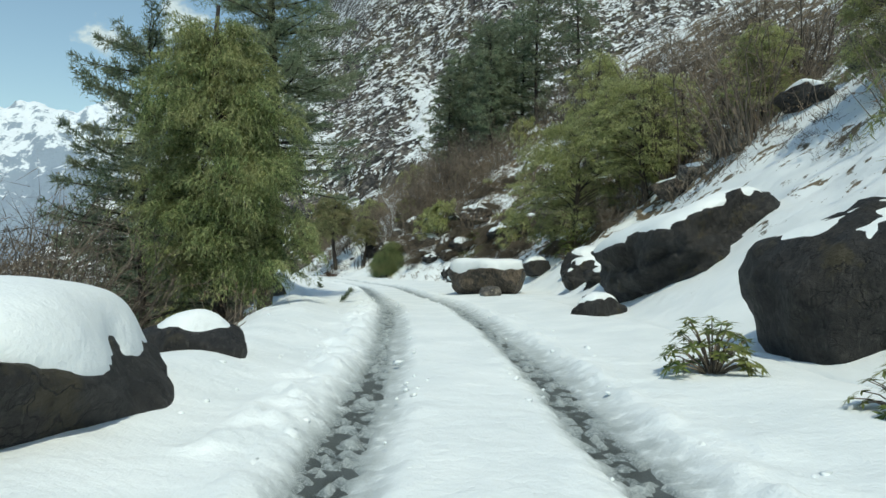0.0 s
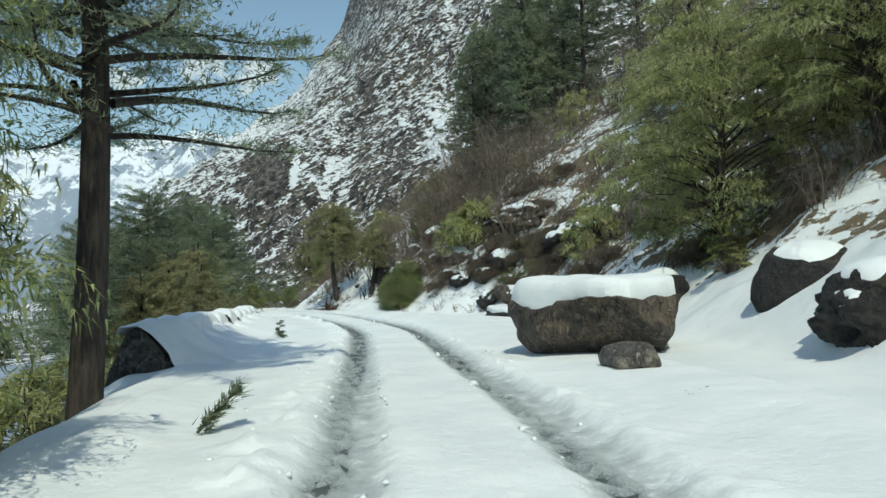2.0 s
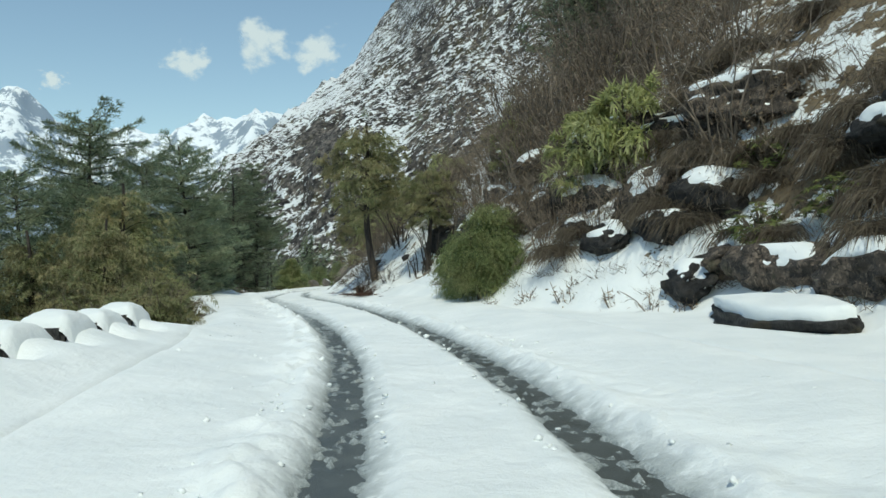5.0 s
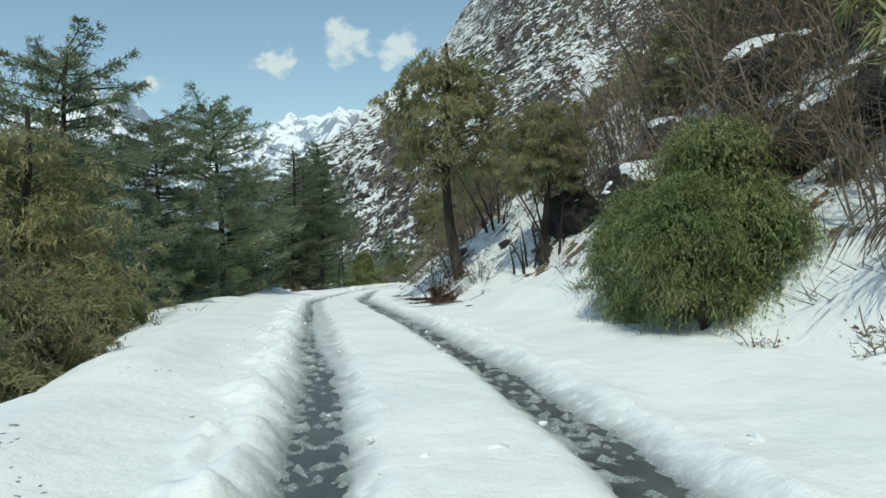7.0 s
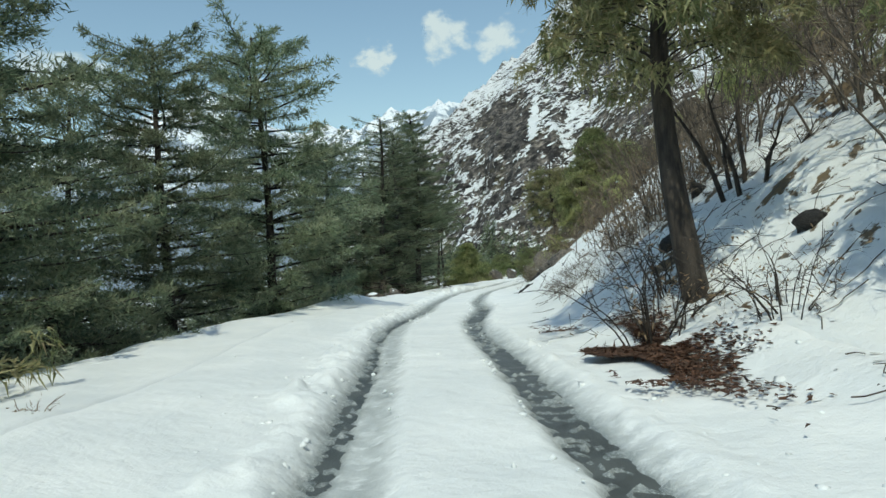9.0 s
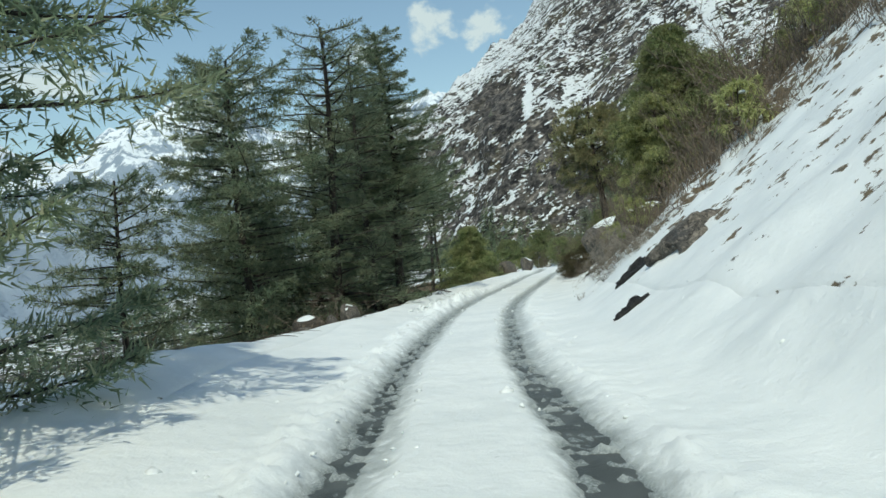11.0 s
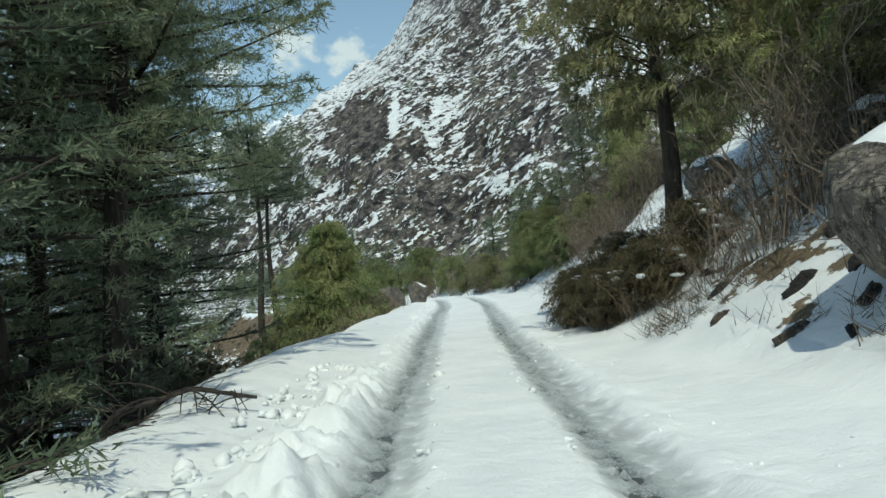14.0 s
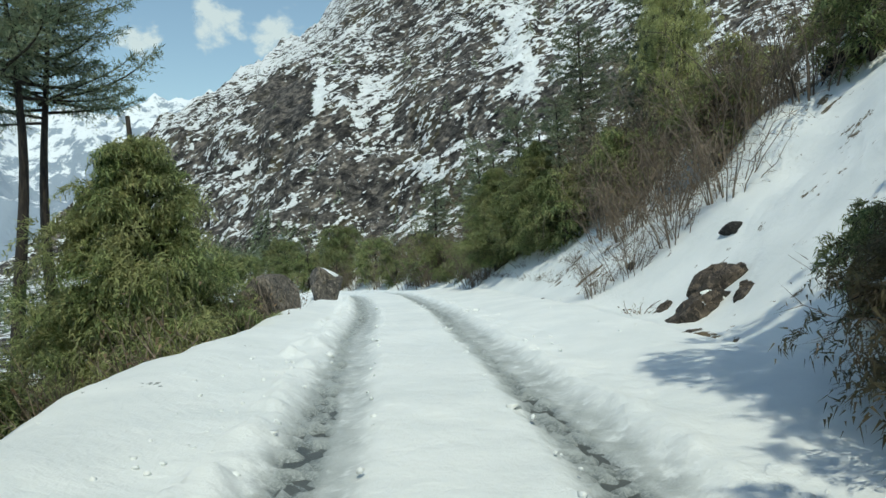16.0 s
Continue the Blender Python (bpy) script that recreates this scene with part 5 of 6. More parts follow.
    scatter(lean, [(51.3, 2.75, 1.0, 0), (87.9, 3.45, 1.15, 120), (48.2, 3.95, (.62, .6), 220)])


def shrubs():
    r = random.Random(3)
    brown = [plant("bare_shrub", "leafless reddish-brown shrub on the hillside", "shrub", shrub_meshes(20 + k, 2.0, 26, .55, .12, 700, M_TWIG, M_DRY, 7, 1.0, .55), ("brushwood", "foliage", "stem"), "hillside shrubs") for k in range(3)]
    pale = plant("bare_shrub", "leafless grey-brown shrub with fine twigs", "shrub", shrub_meshes(30, 2.2, 26, .5, .1, 0, M_BARK_PALE, None, 9), ("brushwood", "foliage", "stem"), "hillside shrubs")
    rows = [[], [], [], []]
    for _ in range(165):
        s = r.uniform(22, 118)
        up = (2.8 if s < 47 else 1.2) + 12 * r.random() ** 1.3
        if 58 < s < 74 and up < 6 or 45 < s < 53 and up < 3.5 or 90.5 < s < 98.5 and up < 7:
            continue
        rows[r.choice((0, 1, 2, 3))].append((s, float(at_station(RIGHT, s)) + up, r.uniform(.6, 1.25), r.uniform(0, 360)))
    for _ in range(26):
        s = r.uniform(2, 22)
        rows[r.choice((1, 3))].append((s, float(at_station(RIGHT, s)) + r.uniform(3.5, 12), r.uniform(.6, 1.2), r.uniform(0, 360)))
    for _ in range(64):
        s = r.uniform(4, 108)
        rows[r.choice((0, 1, 2, 3))].append((s, -float(at_station(LEFT, s)) - r.uniform(.9, 5.5), r.uniform(.5, 1.0), r.uniform(0, 360)))
    for _ in range(46):
        s = r.uniform(10, 50)
        rows[r.choice((1, 2, 3, 3))].append((s, float(at_station(RIGHT, s)) + (r.uniform(4.5, 12) if s < 24 else r.uniform(3, 13)), r.uniform(1.5, 2.3), r.uniform(0, 360)))
    for _ in range(24):
        s = r.uniform(37, 52)
        rows[r.choice((1, 2, 3))].append((s, r.uniform(6.8, 12.5), r.uniform(1.2, 1.9), r.uniform(0, 360)))
    for s, d, k in [(49.6, 4.9, 1.2), (50.6, 5.3, 1.3), (47.8, 5.2, 1.1), (53.2, 4.4, 1.2), (54.6, 5.0, 1.3), (52.2, 5.6, 1.4), (46.6, 5.0, .9), (55.8, 4.2, 1.0)]:
        rows[r.choice((1, 3, 3))].append((s, d, k, r.uniform(0, 360)))
    # the snowy bank over the slab is only thinly grown
    rows = [[q for q in list_of if not (12 < q[0] < 32 and q[1] > 5.5 and int(q[0] * 100) % 3) and not (53 < q[0] < 66 and 0 < q[1] < 9 and int(q[0] * 100) % 3) and not (36 < q[0] < 50 and q[1] > 6 and int(q[0] * 100) % 2) and not (78.5 < q[0] < 83 and 2 < q[1] < 5.2) and not (98 < q[0] < 112 and -5.5 < q[1] < 0)] for list_of in rows]
    for s, d, k in [(44, 6, 1.7), (45.5, 6.6, 1.8), (47, 6.2, 1.6), (46, 8, 1.9), (42.5, 7, 1.7), (43.5, 8.5, 1.9), (48.5, 7.5, 1.8), (41, 8.5, 1.9), (39.5, 9, 1.8), (49.5, 6.4, 1.5), (39.3, 4.2, .62), (38.7, 4.7, .7), (39.9, 4.2, .7), (40.3, 4.6, .9), (38.1, 5.1, .8), (41.3, 4.4, 1.0), (42.2, 3.9, .8), (37.4, 5.4, .7), (44.6, 7.2, 1.6), (41.8, 6.0, 1.3),
                    (99.6, 6.0, 1.0), (100.2, 4.4, .9), (97.9, 4.3, .7), (98.4, 3.7, .6), (97.4, 4.9, .8), (99.0, 4.7, .9), (98.7, 3.2, .45), (101.0, 5.2, 1.1), (98.4, 7.0, 1.1), (102.0, 4.8, 1.0), (80.0, 6.6, 1.5), (82.4, 7.6, 1.7), (84.6, 6.6, 1.6), (79.0, 7.6, 1.5), (81.2, 8.6, 1.7), (83.6, 8.8, 1.7), (87.2, 2.1, .42), (88.5, 1.95, .4), (89.8, 2.2, .45), (86.6, 2.5, .45), (88.0, 2.6, .55), (89.2, 2.9, .55), (84.2, 4.6, 1.2), (85.4, 5.2, 1.3), (86.8, 5.6, 1.3), (83.4, 5.6, 1.2), (84.6, 3.6, .6), (85.6, 3.3, .5)]:
        rows[r.choice((0, 1, 2))].append((s, d, k, r.uniform(0, 360)))
    for _ in range(34):
        s = r.uniform(108, 128)
        rows[r.choice((0, 1, 2))].append((s, r.uniform(2.9, 6.5), r.uniform(.6, 1.2), r.uniform(0, 360)))
    for _ in range(20):
        rows[r.choice((0, 1, 2, 3))].append((r.uniform(98, 104), r.uniform(5.0, 9.0), r.uniform(.7, 1.1), r.uniform(0, 360)))
    rows[3] += [(9.6, -5.7, 1.1, 10, -.8), (12.2, -7.2, 1.35, 150, -.6), (13.6, -8.4, 1.4, 300, -.6), (9.0, -6.6, 1.3, 120, -.8), (12.6, -6.0, 1.2, 70, -.9)]
    rows[1] += [(10.8, -6.2, 1.3, 80, -.8), (11.6, -5.6, 1.1, 210, -.9), (14.8, -9.6, 1.5, 40, -.6), (13.2, -7.4, 1.4, 190, -.8), (11.0, -7.4, 1.4, 250, -.8)]
    for first, list_of in zip(brown + [pale], rows):
        scatter(first, list_of)
    bare = plant("bare_tree", "small leafless dark tree with crooked stems on the snowy bank", "tree", shrub_meshes(34, 3.0, 7, .5, .12, 0, M_BARK, None, 9, 2.2, 1.0, 7), ("brushwood", "foliage", "stem"), "bare bank trees")
    scatter(bare, [(22.5, 9.2, 1.0, 0), (24.0, 10.4, 1.15, 100), (18.6, 9.8, .8, 200), (17.6, 10.8, .9, 310), (27.0, 11.5, 1.2, 40), (20.6, 12.0, 1.0, 150), (48.0, 4.1, .6, 70), (48.5, 3.7, .5, 250), (53.0, 4.2, .7, 20)])
    green = plant("evergreen_shrub", "low olive-green evergreen shrub on the slope", "shrub", juniper_meshes(40, 1.5, .8, 26, M_OLIVE, .28, .0, .5, 0, 9, 1.1, 0, 7), group="evergreen shrubs")
    rows = []
    for _ in range(52):
        s = r.uniform(23, 118)
        up = r.uniform(1.5, 14)
        if 58 < s < 74 and up < 6 or 45 < s < 53 and up < 3.5 or 90.5 < s < 98.5 and up < 7:
            continue
        rows.append((s, float(at_station(RIGHT, s)) + up, r.uniform(.6, 1.5), r.uniform(0, 360)))
    for _ in range(26):
        s = r.uniform(26, 108)
        if 44 < s < 92:
            continue
        rows.append((s, -float(at_station(LEFT, s)) - r.uniform(1.2, 6), r.uniform(.6, 1.5), r.uniform(0, 360)))
    scatter(green, rows)
    snow_on_bushes(rows, .7, 1.3, 4, 62, "lumps of snow caught on the low shrubs")
    # thicket of pale drooping canes over the bank
    cane = plant("cane_thicket", "tangle of straw-coloured drooping bare canes over the bank", "shrub", shrub_meshes(45, 2.1, 40, .85, 1.05, 0, M_TWIG_PALE, None, 10, .75, 1.0, 14), ("brushwood", "foliage", "stem"))
    scatter(cane, [(75.9, 3.6, .7, 0, .8), (75.2, 3.9, .85, 200, 1.2), (74.4, 4.4, .8, 40, 1.4)])
    dense = plant("dark_thicket", "dense dark olive thicket overhanging the road's edge", "shrub", juniper_meshes(46, 1.45, .95, 70, M_DARK, .3, .0, .5, 0, 16, .5, .5, 8))
    thicket = [(87.2, 2.3, .72, 0), (88.3, 2.15, .75, 90), (89.3, 2.3, .75, 200), (86.5, 2.9, .7, 300), (88.2, 3.0, .8, 60), (90.3, 2.6, .7, 130), (87.0, 3.7, .72, 20), (89.9, 3.3, .8, 250), (91.0, 3.1, .6, 70)]
    scatter(dense, thicket)
    snow_on_bushes(thicket, .95, 1.4, 9, 61, "lumps of snow caught on the dark thicket")
    root = plant("root_tangle", "tangle of roots and dead branches round the old trunk", "branches", shrub_meshes(47, 1.4, 18, .7, .35, 160, M_BARK, M_DRY), ("brushwood", "foliage", "stem"))
    scatter(root, [(51.0, 2.2, 1, 0), (51.8, 2.7, .9, 120), (49.6, 2.9, .7, 200)])
    rhodo = plant("rhododendron_bush", "broad-leaved evergreen bush at the foot of the bank", "bush", broad_meshes(50, 1.3, .85, 60), ("brushwood", "foliage", "stem"))
    scatter(rhodo, [(5.6, 2.0, .62, 0), (35.3, 5.5, .9, 50), (34.4, 6.0, .8, 130), (3.9, 2.45, .5, 200), (24.5, 6.6, 1.0, 20), (36.2, 6.4, .8, 250), (28.8, 7.4, .9, 80), (23.5, 6.0, .8, 340)])
    sap = plant("fir_sapling", "little fir sapling poking through the snow", "sapling", fir_meshes(51, .5, .22, 14, .1, 1.0, .1, fine=.45))
    scatter(sap, [(28.6, -2.6, .72, 0), (33.0, -8.2, 4.2, 60)])
    weed = plant("dry_weed", "dry leafless weed stalks standing in the snow", "weed", shrub_meshes(52, .55, 9, .5, .2, 26, M_TWIG, M_DRY, 3), ("brushwood", "foliage", "stem"), "roadside weeds")
    scatter(weed, [(38.9, 3.2, 1, 0), (38.0, 3.6, 1.2, 60), (37.0, 3.9, 1.1, 120), (39.6, 2.7, .7, 200), (36.2, 4.2, 1.1, 250), (48.8, -3.0, .5, 90), (45.2, -3.0, .6, 10), (42.2, -2.9, .5, 70), (35.6, 4.4, .9, 180), (73.6, 2.3, .6, 80), (96.2, 3.0, .8, 20), (31.0, 4.4, .7, 10)])
    # fallen conifer sprig on the shoulder
    b = Bits()
    g = np.random.default_rng(60)
    stem = np.linspace(0, 1, 5)[:, None] * np.array([.42, .05, .07])
    b.tube(stem, .012, .004, 4)
    n = 260
    f = g.uniform(.05, 1, n)
    b.blades(f[:, None] * np.array([.42, .05, .07]) + g.normal(size=(n, 3)) * .02, unit(np.array([.6, 0, .1]) + np.sign(g.normal(size=n))[:, None] * np.array([0, .9, .1]) + g.normal(size=(n, 3)) * .2), g.normal(size=(n, 3)) * .3 + np.array([0, 0, 1]), .12, .018)
    sprig = tagged(new("fir_sprig", b.data("fir_sprig", M_NEEDLE)), "fallen green fir sprig lying on the snow", "branch")
    sprig.matrix_world = pose(*place(16.6, -1.82, cover_height(16.6, -1.82) + .02), 0, -32, 35)


def grass_clumps():
    """Clumps of long straw-coloured grass hanging over the rock ledges."""
    g = np.random.default_rng(72)
    b = Bits()
    n = 420
    a = g.uniform(0, 6.283, n)
    out = np.stack([np.cos(a), np.sin(a), 0 * a], -1)
    L = g.uniform(.35, .8, n)
    p = g.normal(size=(n, 3)) * np.array([.12, .12, .03])
    for k in range(4):
        w = unit(out * (.5 + .1 * k) + np.array([0, 0, .55 - .62 * k]) + g.normal(size=(n, 3)) * .12)
        b.blades(p, w, np.cross(out, [0, 0, 1.0]) + g.normal(size=(n, 3)) * .3, L * .38, .013)
        p = p + w * (L * .27)[:, None]
    first = tagged(new("grass_clump", b.data("grass_clump", M_GRASS)), "long dry straw-coloured grass hanging over the rocks", "grass", "hanging grass clumps")
    r = random.Random(73)
    rows = []
    for k in range(68):
        s = r.uniform(33, 46.5) if k < 30 else r.uniform(23, 33) if k < 46 else r.uniform(30, 39.2)
        d = float(at_station(RIGHT, s)) + (r.uniform(1.4, 6.5) if k < 46 else r.uniform(1.0, 2.8))
        rows.append((s, d, r.uniform(.7, 1.3), r.uniform(0, 360), float(height(s, d)) + r.uniform(.05, .3)))
    scatter(first, rows)


def snow_on_bushes(rows, radius, tall, count, seed, label):
    """Lumps of snow caught in the tops of bushes."""
    g = np.random.default_rng(seed)
    bm = bmesh.new()
    bmesh.ops.create_icosphere(bm, subdivisions=2, radius=1.0)
    v0 = np.array([x.co[:] for x in bm.verts])
    f0 = np.array([[x.index for x in y.verts] for y in bm.faces])
    bm.free()
    vs, fs, n = [], [], 0
    for s, d, size, *_ in rows:
        for _ in range(count):
            a, e = g.uniform(0, 6.283), g.uniform(.35, 1.4)
            r = radius * size * math.cos(e) * g.uniform(.7, .95)
            at = place(s + r * math.sin(a), d + r * math.cos(a), float(height(s, d)) + tall * size * math.sin(e) * .82)
            w = g.uniform(.03, .1)
            v = v0 * (1 + .35 * fbm(v0[:, 0] * 1.6 + n, v0[:, 1] * 1.6, v0[:, 2], 3, seed))[:, None]
            vs.append(at + v * np.array([w * g.uniform(.8, 1.8), w * g.uniform(.8, 1.8), w * .45]))
            fs.append(f0 + n)
            n += len(v0)
    tagged(new("snow_lumps", mesh_data("snow_lumps", np.vstack(vs), np.vstack(fs), M_SNOW)), label, "snow", kind="stuff")


def dead_grass():
    g = np.random.default_rng(70)
    b = Bits()
    s = np.concatenate([g.uniform(26, 60, 900), g.uniform(74, 118, 700), g.uniform(4, 48, 1700)])
    d = at_station(RIGHT, s) + .6 + 9 * g.random(len(s)) ** 1.6
    d[-1700:] = at_station(RIGHT, s[-1700:]) + 4 + 12 * g.random(1700)
    keep = ~(((s > 45) & (s < 53) & (d < 5)) | ((s > 90) & (s < 99) & (d < 9)))
    sl = g.uniform(10, 110, 700)
    s, d = np.r_[s[keep], sl], np.r_[d[keep], -at_station(LEFT, sl) - .5 - 5 * g.random(700)]
    s, d = np.r_[s, g.uniform(84.0, 88, 50)], np.r_[d, g.uniform(2.3, 3.6, 50)]
    base = on_ground(s, d)
    for k in range(22):
        c = base + g.normal(size=base.shape) * np.array([.11, .11, .02])
        away = np.stack([g.normal(size=len(s)), g.normal(size=len(s)) , np.full(len(s), .75)], -1)
        b.blades(c, away, g.normal(size=base.shape), g.uniform(.14, .42, len(s)), .011)
    tagged(new("dead_grass", b.data("dead_grass", M_GRASS)), "tufts of dry straw-coloured grass on the banks", "grass", kind="stuff")


def hillside_brush():
    """The brown thicket that clothes the hillside, too fine to count."""
    g = np.random.default_rng(75)
    s = np.r_[g.uniform(22, 62, 3000), g.uniform(60, 116, 2300), g.uniform(0, 22, 350), g.uniform(4, 108, 900)]
    d = at_station(RIGHT, s) + 1.6 + 17 * g.random(len(s)) ** 1.25
    d[-900:] = -at_station(LEFT, s[-900:]) - .6 - 6 * g.random(900)
    patch = vnoise(s * .3, d * .3, 0, 76)
    patch = .6 * patch + .4 * vnoise(s * .9, d * .9, 0, 77)
    keep = (patch > np.where((s < 47) & (d - at_station(RIGHT, s) < 3.6), .68, np.where((s > 35) & (s < 47), .49, np.where((s > 47) & (s < 62), .64, .47)))) & ~((s > 45) & (s < 53) & (d > 0) & (d < 4.4)) & ~((s > 58) & (s < 75) & (d > 0) & (d < 8)) & ~((s > 90) & (s < 99) & (d > 0) & (d < 9)) & ~((s < 22) & (d > 0) & (d < 7))
    base = on_ground(s[keep], d[keep])
    n = len(base)
    stems, bits = Bits(), Bits()
    tall = g.uniform(.6, 1.5, n)
    for k in range(13):
        c = base + g.normal(size=(n, 3)) * np.array([.28, .28, .03])
        up = unit(g.normal(size=(n, 3)) * .42 + np.array([-.15, -.05, 1.0]))
        stems.blades(c, up, g.normal(size=(n, 3)), tall * g.uniform(.5, 1.1, n), .02)
        f = g.uniform(.35, .8, n)
        p = c + up * (tall * f)[:, None]
        stems.blades(p, unit(up + g.normal(size=(n, 3)) * .6), g.normal(size=(n, 3)), tall * .4, .012)
        bits.blades(p + g.normal(size=(n, 3)) * .12, g.normal(size=(n, 3)), g.normal(size=(n, 3)), g.uniform(.05, .12, n), .04)
    tagged(new("hillside_brush", stems.data("hillside_brush", M_TWIG)), "dense leafless brown brushwood on the hillside", "brushwood", kind="stuff")
    tagged(new("withered_leaves", bits.data("withered_leaves", M_DRY)), "withered brown leaves in the hillside brushwood", "leaves", kind="stuff")


def cover_height(s, d):
    """Height of the snow over the asphalt, off the ruts."""
    rim = smooth(1.25, 2.45, np.abs(d))
    return .1 * (1 - rim) + height(s, d) * rim


def snow_clods():
    """Crumbs and clods of snow thrown up along the ruts and strewn on the shoulders."""
    g = np.random.default_rng(85)
    bm = bmesh.new()
    bmesh.ops.create_icosphere(bm, subdivisions=1, radius=1.0)
    v0 = np.array([x.co[:] for x in bm.verts])
    f0 = np.array([[x.index for x in y.verts] for y in bm.faces])
    bm.free()
    n = 4200
    s = g.uniform(1, 108, n)
    side = g.choice([-1, 1], n)
    d = side * (1.06 + np.abs(g.normal(size=n)) * .2)
    d[:300] = g.uniform(-3.2, 3.0, 300)
    d[300:700] = side[300:700] * .45 + g.normal(size=400) * .05
    size = g.uniform(.008, .028, n) * (1 + 1.3 * (g.random(n) > .95))
    s[900:1900], d[900:1900] = g.uniform(4, 95, 1000), -1.0 - .75 * g.random(1000) ** 1.6
    size[900:1900] = g.uniform(.008, .026, 1000)
    s[700:790], d[700:790] = g.uniform(42, 86, 90), -1.1 - .35 * g.random(90)
    size[700:790] = g.uniform(.02, .06, 90)
    s[1900:2260], d[1900:2260] = g.uniform(76, 85.5, 360), -1.05 - 1.0 * g.random(360) ** 1.5
    size[1900:2260] = g.uniform(.02, .075, 360)
    wob = 1 + .35 * g.normal(size=(n, len(v0), 1))
    f = f0[None] + (np.arange(n) * len(v0))[:, None, None]
    # grey melt spots where trees dripped
    q = slice(800, 900)
    centre = g.integers(0, 9, 100)
    s[q] = np.array([36.5, 37.6, 38.3, 39.0, 40.4, 17.0, 14.5, 92.5, 95.0])[centre] + g.normal(size=100) * .12
    d[q] = np.array([-2.3, -1.9, -2.4, -1.6, -2.0, 2.0, 1.9, -2.2, -1.9])[centre] + g.normal(size=100) * .14
    size[q] = g.uniform(.012, .035, 100)
    c = place(s, d, cover_height(s, d) - size * .15)
    flat = np.ones(n)
    flat[q] = .25
    v = c[:, None] + v0[None] * wob * size[:, None, None] * np.stack([flat ** 0, flat ** 0, .75 * flat], -1)[:, None]
    grey = np.zeros((n, len(v0)))
    grey[q] = 1.0
    me = mesh_data("snow_clods", v.reshape(-1, 3), f.reshape(-1, 3), M_SNOW, True, {"slush": grey.ravel(), "wet": grey.ravel() * .5})
    tagged(new("snow_clods", me), "loose clods of snow along the wheel ruts", "snow", kind="stuff")


def mountain_forest():
    g = np.random.default_rng(80)
    b = Bits()
    ox, oy, a = -21.8, 82.6, radians(10)
    dg = bpy.context.evaluated_depsgraph_get()
    hill = bpy.data.objects["mountain"]
    n = 0
    for k in range(1500):
        p, q = g.uniform(-110, 90), g.uniform(62, 250)
        if k > 900:
            p = g.uniform(-75, 12)
            q = float(np.interp(p, [-190, -90, -55, -18, 6, 40, 90, 210], [270, 238, 205, 180, 166, 140, 96, 60])) + g.uniform(-24, 8)
        elif g.random() > math.exp(-max(0, q - 110) / 60):
            continue
        x, y = ox + p * math.cos(a) - q * math.sin(a), oy + p * math.sin(a) + q * math.cos(a)
        ok, at, nor, _ = hill.ray_cast((x, y, 400), (0, 0, -1))
        if not ok or nor.z < .35:
            continue
        h = g.uniform(2.5, 6.5) * (1.2 if q < 100 else .8 if k < 900 else 1.1)
        m = 90
        z = g.random(m) ** 1.3
        ang = g.uniform(0, 6.283, m)
        r = .26 * h * (1 - z) * g.uniform(.4, 1, m)
        c = np.array(at) + np.stack([r * np.cos(ang), r * np.sin(ang), z * h], -1)
        b.blades(c, np.stack([np.cos(ang), np.sin(ang), g.uniform(-.5, .2, m)], -1), g.normal(size=(m, 3)) + np.array([0, 0, 1]), .2 * h * (1.1 - z), .07 * h)
        n += 1
    tagged(new("mountain_forest", b.data("mountain_forest", M_NEEDLE)), "far dark conifers along the foot of the mountain", "forest", kind="stuff")


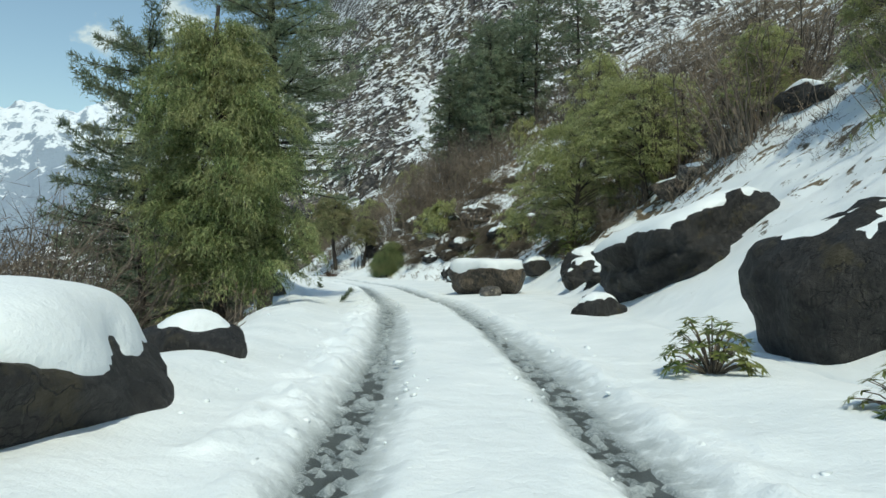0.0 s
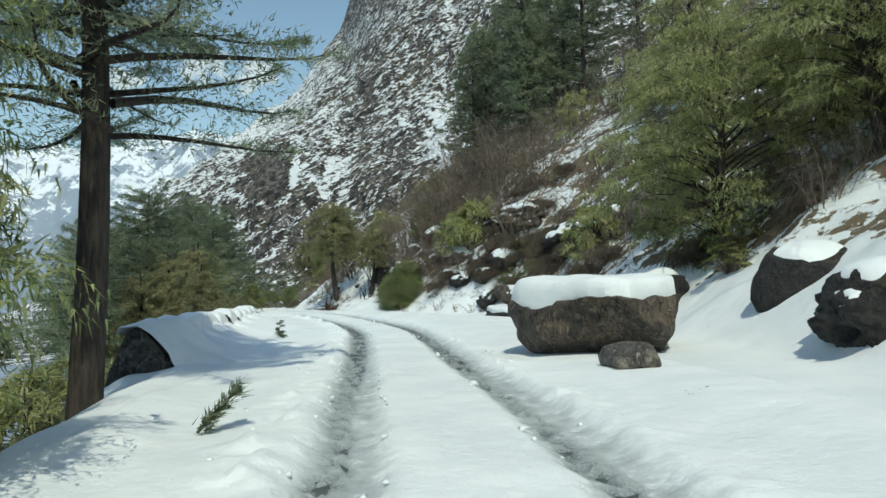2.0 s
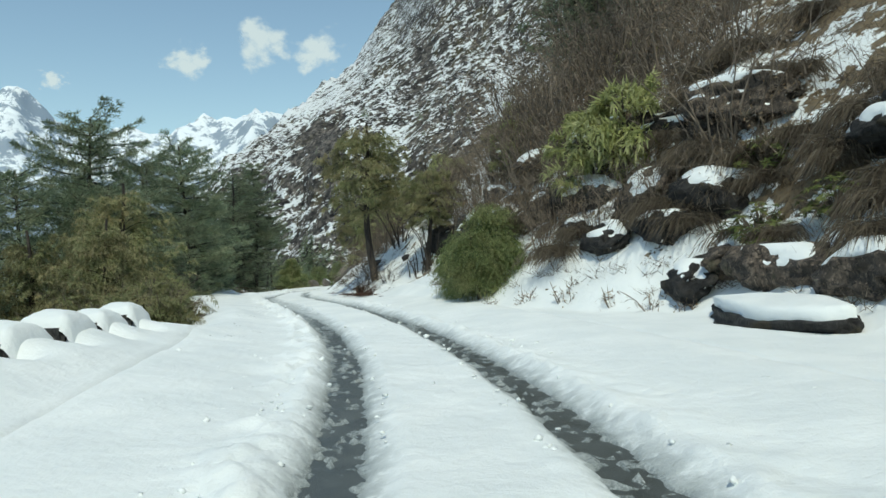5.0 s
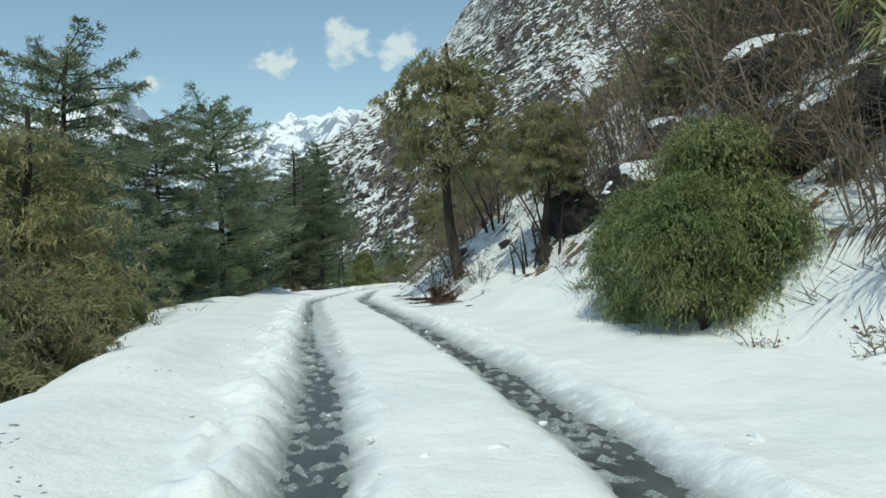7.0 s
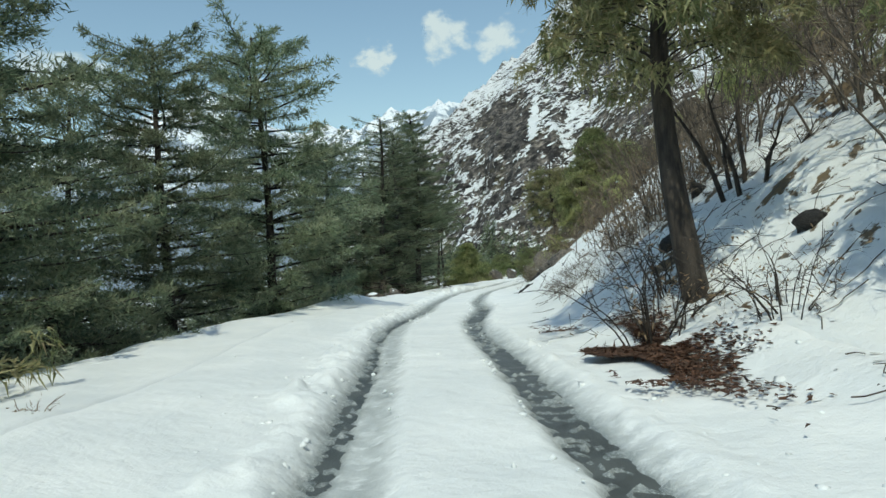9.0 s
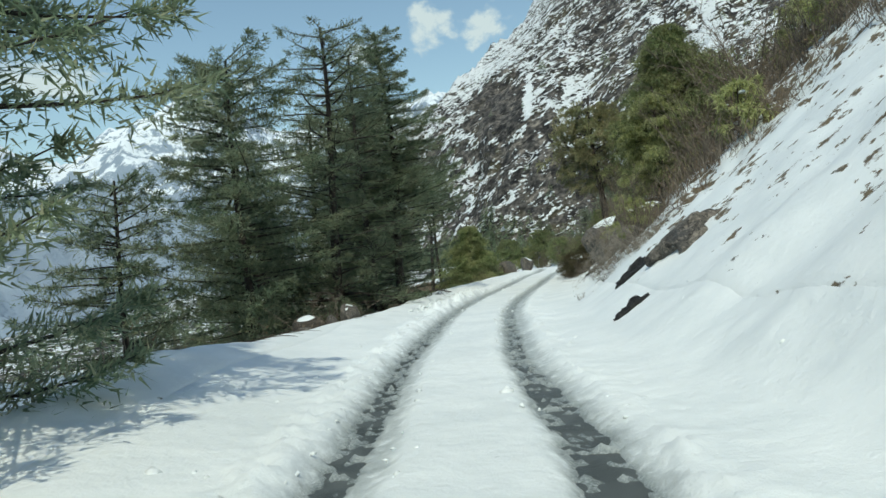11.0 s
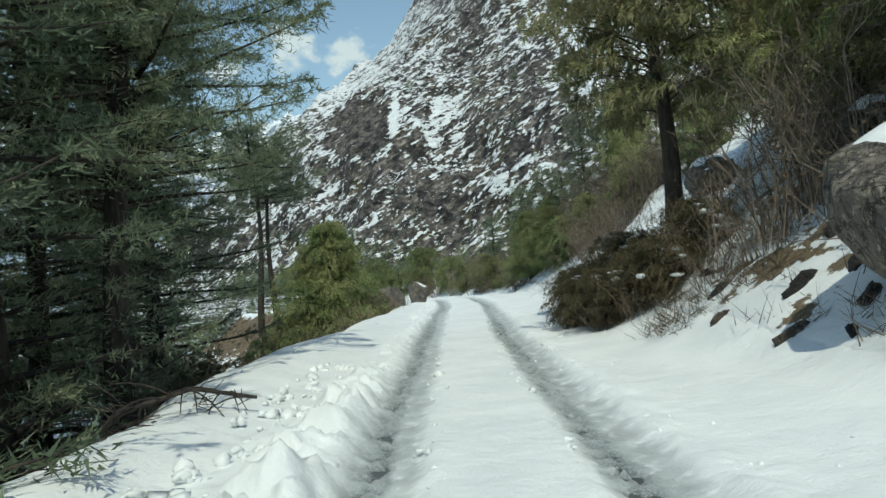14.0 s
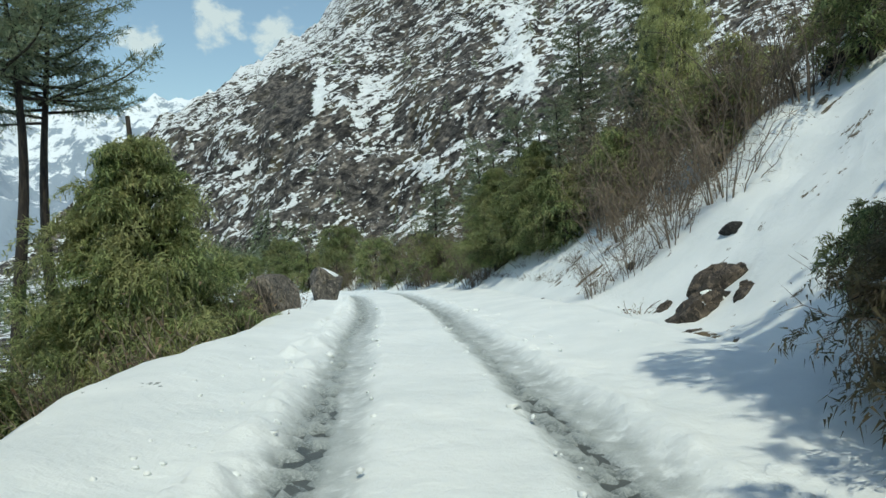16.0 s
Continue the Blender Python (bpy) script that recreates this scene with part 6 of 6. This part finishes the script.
def litter():
    """Red-brown leaf litter and fallen twigs round the old juniper, and dead branches on the left shoulder."""
    g = np.random.default_rng(90)
    b = Bits()
    n = 16000
    s, d = 50.7 + .95 * g.normal(size=n), 1.8 + .33 * g.normal(size=n)
    k = vnoise(s * 1.7, d * 2.6, 0, 91) > .47
    k &= d > 1.3
    s, d = s[k], d[k]
    n = len(s)
    b.blades(on_ground(s, d, -.012), g.normal(size=(n, 3)) * np.array([1, 1, .12]), g.normal(size=(n, 3)) * .35 + np.array([0, 0, 1]), g.uniform(.04, .1, n), g.uniform(.02, .04, n))
    tagged(new("leaf_litter", b.data("leaf_litter", M_LITTER)), "red-brown leaf litter and soil under the old juniper", "leaf litter", kind="stuff")
    b = Bits()
    n = 330
    s = np.r_[g.uniform(47.5, 60, 180), g.uniform(68, 85, 150)]
    d = np.r_[1.7 + 4.5 * g.random(180), -at_station(LEFT, s[180:]) - g.uniform(-.4, .6, 150)]
    for q in range(n):
        a = g.uniform(0, 6.3)
        L = g.uniform(.1, .5)
        x = np.linspace(0, 1, 6)
        bow = g.normal() * .3 * L * x ** 2
        ss = s[q] + x * L * math.cos(a) - bow * math.sin(a) + g.normal(size=6) * .015
        dd = d[q] + x * L * math.sin(a) + bow * math.cos(a) + g.normal(size=6) * .015
        b.tube(on_ground(ss, dd, -.01 - .03 * g.random()), .006, .003, 3)
    tagged(new("fallen_twigs", b.data("fallen_twigs", M_TWIG_DARK)), "fallen dark twigs strewn on the snowy bank", "twigs", kind="stuff")


def fallen_branch(seed, rows, label):
    """A dead branch lying on the snow with forked side twigs."""
    g = np.random.default_rng(seed)
    b = Bits()
    p = np.array([on_ground(s, d, -lift) for s, d, lift in rows])
    b.tube(p, .034, .016, 6)
    for q in range(26):
        f = g.uniform(.05, 1)
        at = np.array([np.interp(f, np.linspace(0, 1, len(p)), p[:, k]) for k in range(3)])
        w = unit(np.array([g.normal() * .8, g.normal() - .5, .35]))
        x = np.linspace(0, 1, 6)[:, None]
        line = at + w * x * g.uniform(.2, .75) + np.array([.08 * g.normal(), 0, -.3]) * x ** 2
        b.tube(line, .011, .004, 5)
        for k in (3, 4):
            b.tube(line[k] + unit(w + g.normal(size=3) * .5) * x[:4] * g.uniform(.15, .35), .005, .003, 4)
    tagged(new("fallen_branch", b.data("fallen_branch", M_BARK, True)), label, "branch")


rocks()
parapet()
trees()
shrubs()
dead_grass()
grass_clumps()
hillside_brush()
snow_clods()
mountain_forest()
litter()
fallen_branch(1, [(82.1, -3.7, .2), (82.15, -3.1, .2), (82.3, -2.55, .18), (82.35, -2.0, .06)], "dead dark branch lying on the snow at the road's edge")
